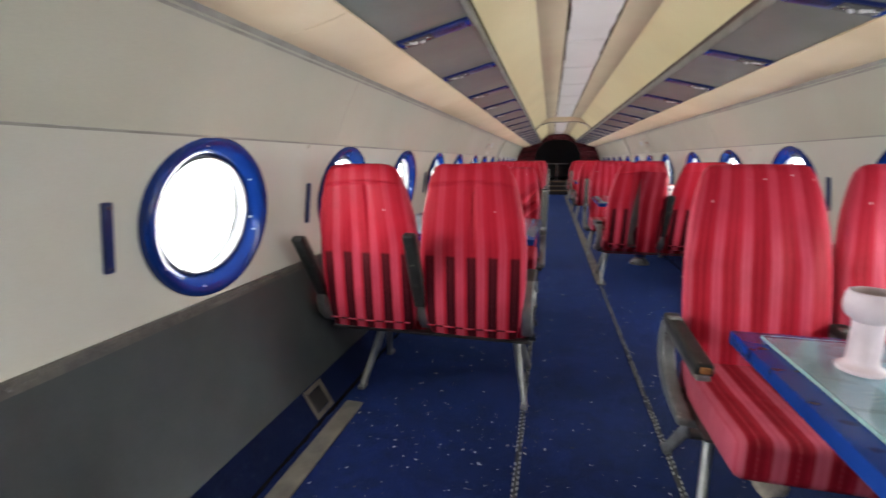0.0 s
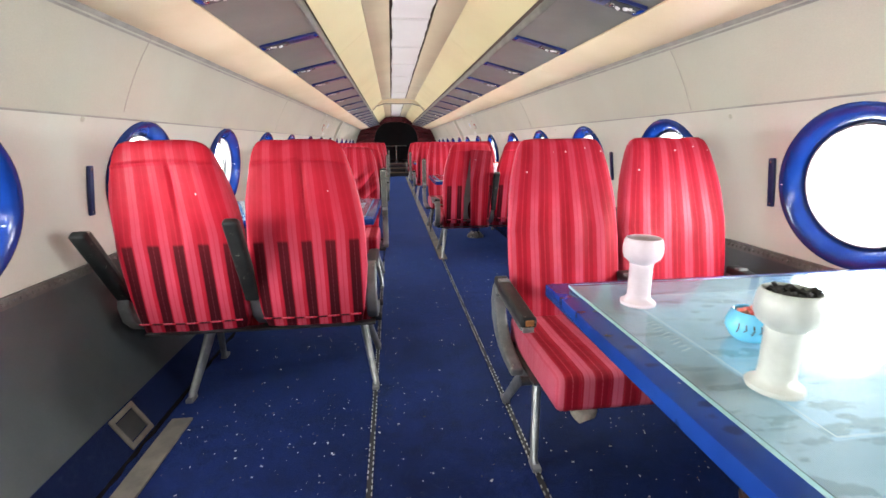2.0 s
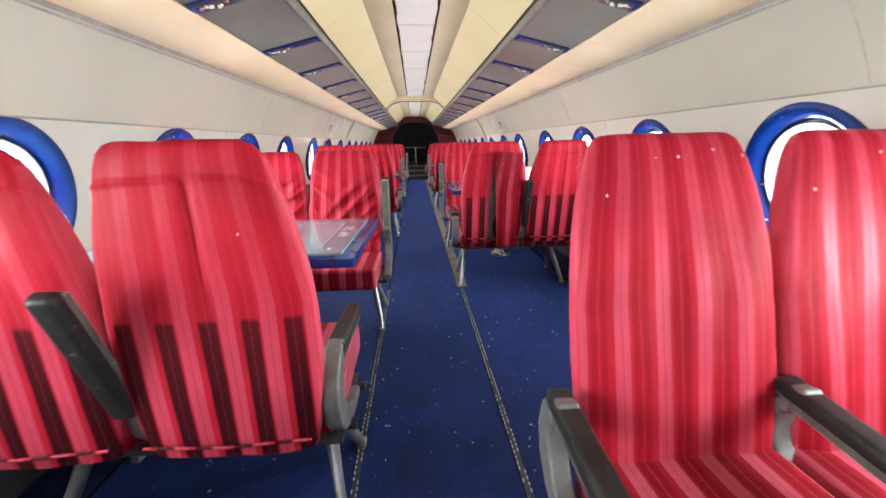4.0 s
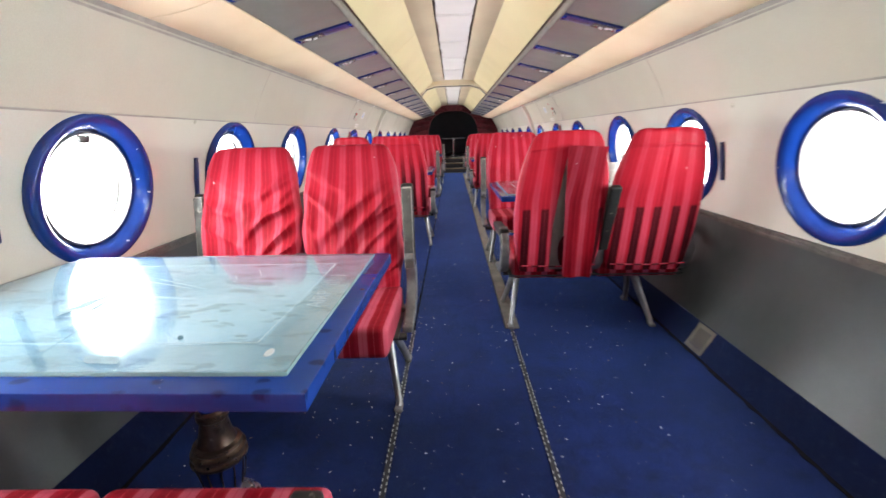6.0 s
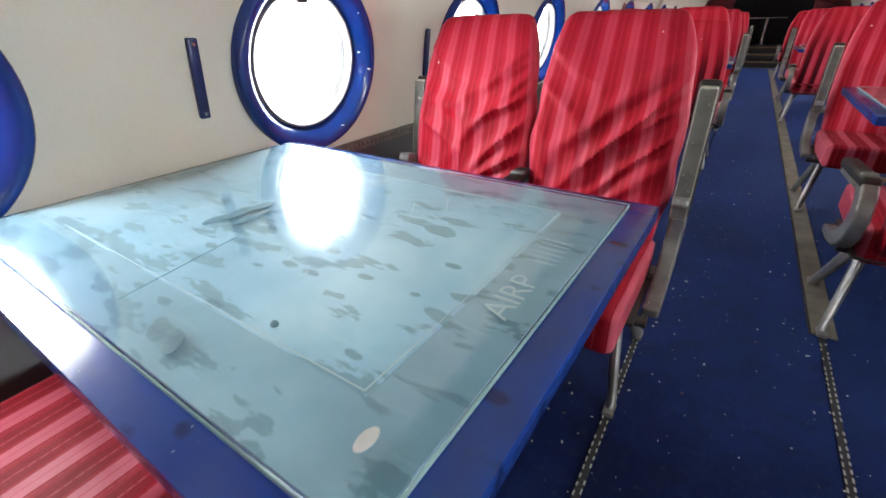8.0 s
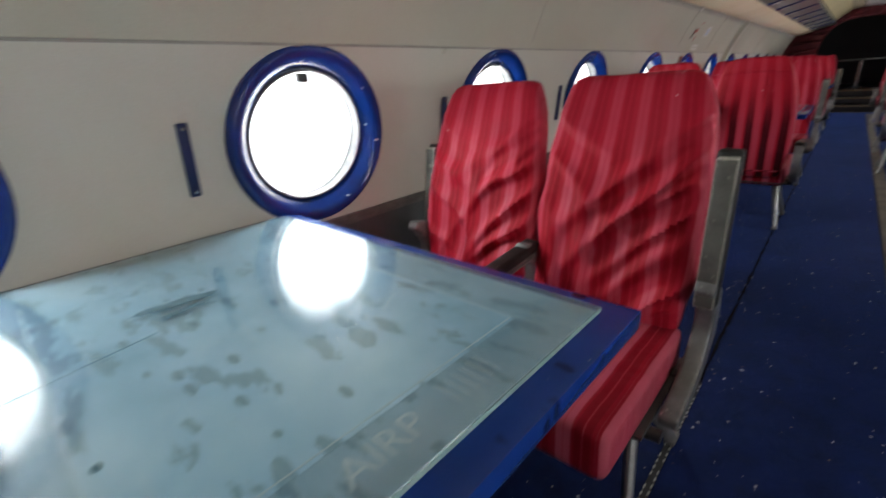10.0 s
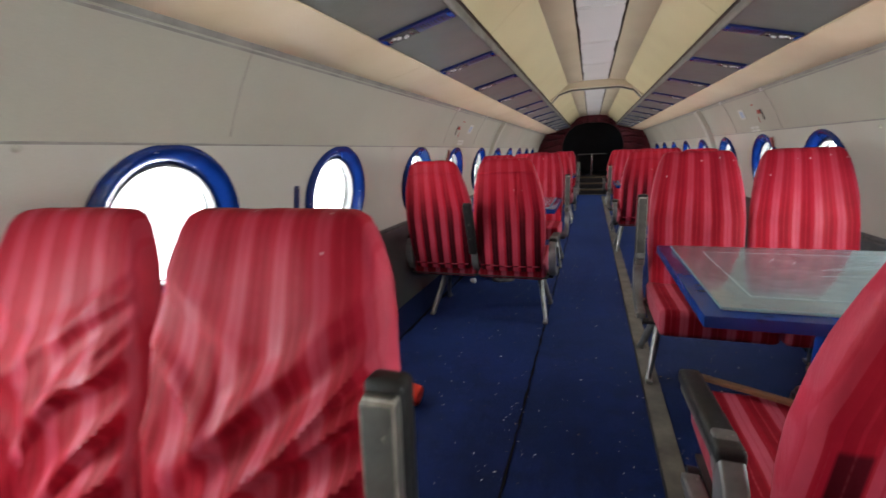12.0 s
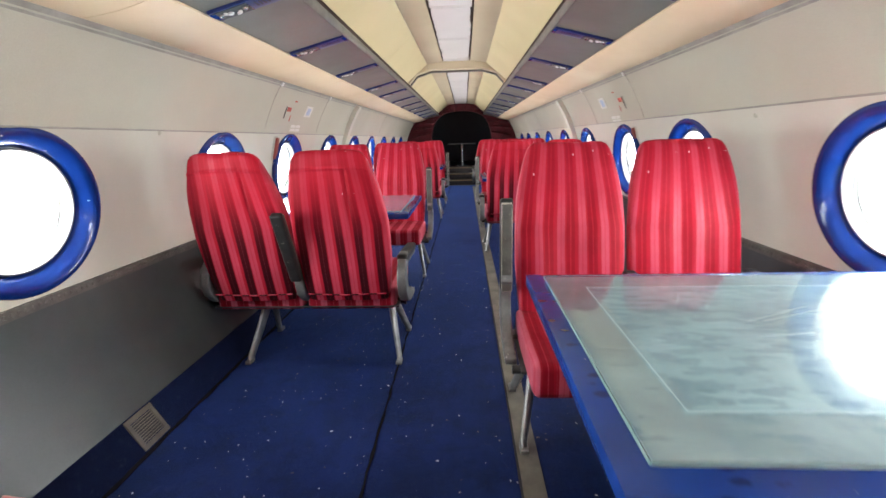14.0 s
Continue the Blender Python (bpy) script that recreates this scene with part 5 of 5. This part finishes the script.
def hatch(side, dy):
    """Emergency exit: seams, stickers and the red handle recess under the moulding."""
    h = thing("emergency_exit", "cream emergency exit hatch with red handle and stickers", "emergency exit", wall_pose(side, 8.95 + dy, 1.5))
    inv = h.matrix_basis.inverted()

    def on(y, z, w, hh, d, mat, name, label=""):
        part(name, box(0, 0, d / 2, w, hh, d, min(0.002, d / 3), 1), mat, h, label, inv @ wall_pose(side, y + dy, z, 0.0005))
    for y in (8.39, 9.55):
        part("seam", shell(side, 1.345, 1.655, y + dy - 0.004, y + dy + 0.004, 0.01, 8, 0.0025), SEAM, h, "", inv)
        on(y, 1.655, 0.03, 0.03, 0.014, WHITE_PLASTIC, "clip")
    on(9.16, 1.505, 0.15, 0.10, 0.004, PAPER, "sticker", "white sticker with blue print")
    on(9.155, 1.505, 0.085, 0.065, 0.005, LABEL_BLUE, "sticker_print")
    for n in range(4):
        on(8.91 + 0.055 * (n % 2) * 2, 1.375 - 0.030 * (n // 2), 0.095, 0.024, 0.003, PAPER, "notice", "pale notice")
    on(8.72, 1.50, 0.065, 0.035, 0.006, INK_RED, "arrow", "red arrow")
    on(8.66, 1.475, 0.012, 0.10, 0.006, INK, "handle_slot", "curved black handle")
    on(8.80, 1.565, 0.05, 0.012, 0.003, INK_RED, "caption_bar")
    on(8.79, 1.435, 0.012, 0.05, 0.003, INK_RED, "caption_bar")
    on(8.62, 1.20, 0.075, 0.19, 0.004, SEAM, "recess")
    on(8.635, 1.20, 0.040, 0.17, 0.020, HANDLE_RED, "pull_handle", "dull red pull handle")


SEAM = worn("grimy_seam", (0.47, 0.455, 0.385), (0.38, 0.36, 0.30), 0.8, scale=20)
HANDLE_RED = worn("dull_red_handle", (0.30, 0.06, 0.05), (0.20, 0.04, 0.035), 0.5, scale=20)


def wall_seams():
    for side in (-1, 1):
        for y in (0.4, 3.0, 5.7, 12.8):
            t = thing("panel_seam", "hairline joint between the upper wall panels", "panel joint", wall_pose(side, y, 1.5), kind="structure")
            part("joint", shell(side, 1.345, 1.655, y - 0.003, y + 0.003, 0.01, 8, 0.002), SEAM, t, "", t.matrix_basis.inverted())
            part("clip", lathe([(0, 0), (0.009, 0), (0.008, 0.006), (0, 0.008)], 10, pose(0, 0.168, 0.002)), ALU, t)
        for y in (2.735, 5.0, 7.25):
            t = thing("wall_stud", "small cream stud on the wall", "stud", wall_pose(side, y, 1.300))
            part("stud", lathe([(0, 0), (0.012, 0), (0.009, 0.005), (0.005, 0.007), (0, 0.008)], 14), CREAM_UP, t)


def rivets():
    """The beaded edge of the lower lining."""
    for side in (-1, 1):
        bm = bmesh.new()
        base = lathe([(0.0085, 0), (0.007, 0.004), (0, 0.006)], 6)
        me = bpy.data.meshes.new("tmp")
        base.to_mesh(me)
        base.free()
        for i in range(330):
            me2 = me.copy()
            me2.transform(wall_pose(side, 0.6 + 0.026 * i, 0.687, 0.020))
            bm.from_mesh(me2)
            bpy.data.meshes.remove(me2)
        bpy.data.meshes.remove(me)
        tagged(part("edge_beading", bm, DADO_TRIM), "beaded grey edge of the lower lining", "beading", kind="stuff")


build_sides()
build_floor()
build_ceiling()
build_arch()
build_end()
build_windows()
seats()
tables()
service_strips()
wall_bars()
grille(-1, 2.47, "open low vent without its grille", False)
grille(1, 4.81, "slatted low vent in the blue skirting")
grille(-1, 6.665, "slatted low vent in the blue skirting")
hookah_bowl(0.436, 1.762, CLAY_PINK, "pinkish white clay hookah bowl on the table")
hookah_bowl(0.448, 1.358, CLAY_GREEN, "greenish white hookah bowl filled with charcoal", CHARCOAL)
sugar_bowl(0.553, 1.536)
hookah_bowl(1.05, 5.94, CLAY_PINK, "pinkish hookah bowl with a red-stained rim", None, CLAY_RED)
hookah_bowl(1.187, 5.962, CLAY_GREEN, "pale green hookah bowl by the window")
hole = thing("cornice_chip", "small black chip broken out of the cornice", "chip", pose(-0.985, 3.62, 1.7175))
part("chip", lathe([(0, -0.003), (0.012, -0.003), (0.010, 0.004), (0, 0.005)], 7), BLACK, hole)
lid = thing("plastic_lid", "round white plastic lid lying on the carpet", "lid", pose(-1.154, 3.754, 0))
part("disc", lathe([(0, 0.0), (0.050, 0.0), (0.052, 0.004), (0.050, 0.009), (0.046, 0.010), (0.044, 0.008), (0.0, 0.008)], 32), WHITE_PLASTIC, lid)
wad = bmesh.new()
bmesh.ops.create_icosphere(wad, subdivisions=3, radius=0.032)
for _v in wad.verts:
    _v.co *= 1 + 0.5 * noise.noise(_v.co * 45)
    _v.co.z = max(-0.022, _v.co.z * 0.8)
tagged(part("paper_wad", wad, PAPER, None, "", pose(-1.08, 8.24, 0.0225), False), "crumpled white paper wad on the carpet", "paper")
extinguisher()
lath()
hatch(-1, 0.0)
hatch(1, 0.1)
wall_seams()
floor_lines()
rivets()
litter()
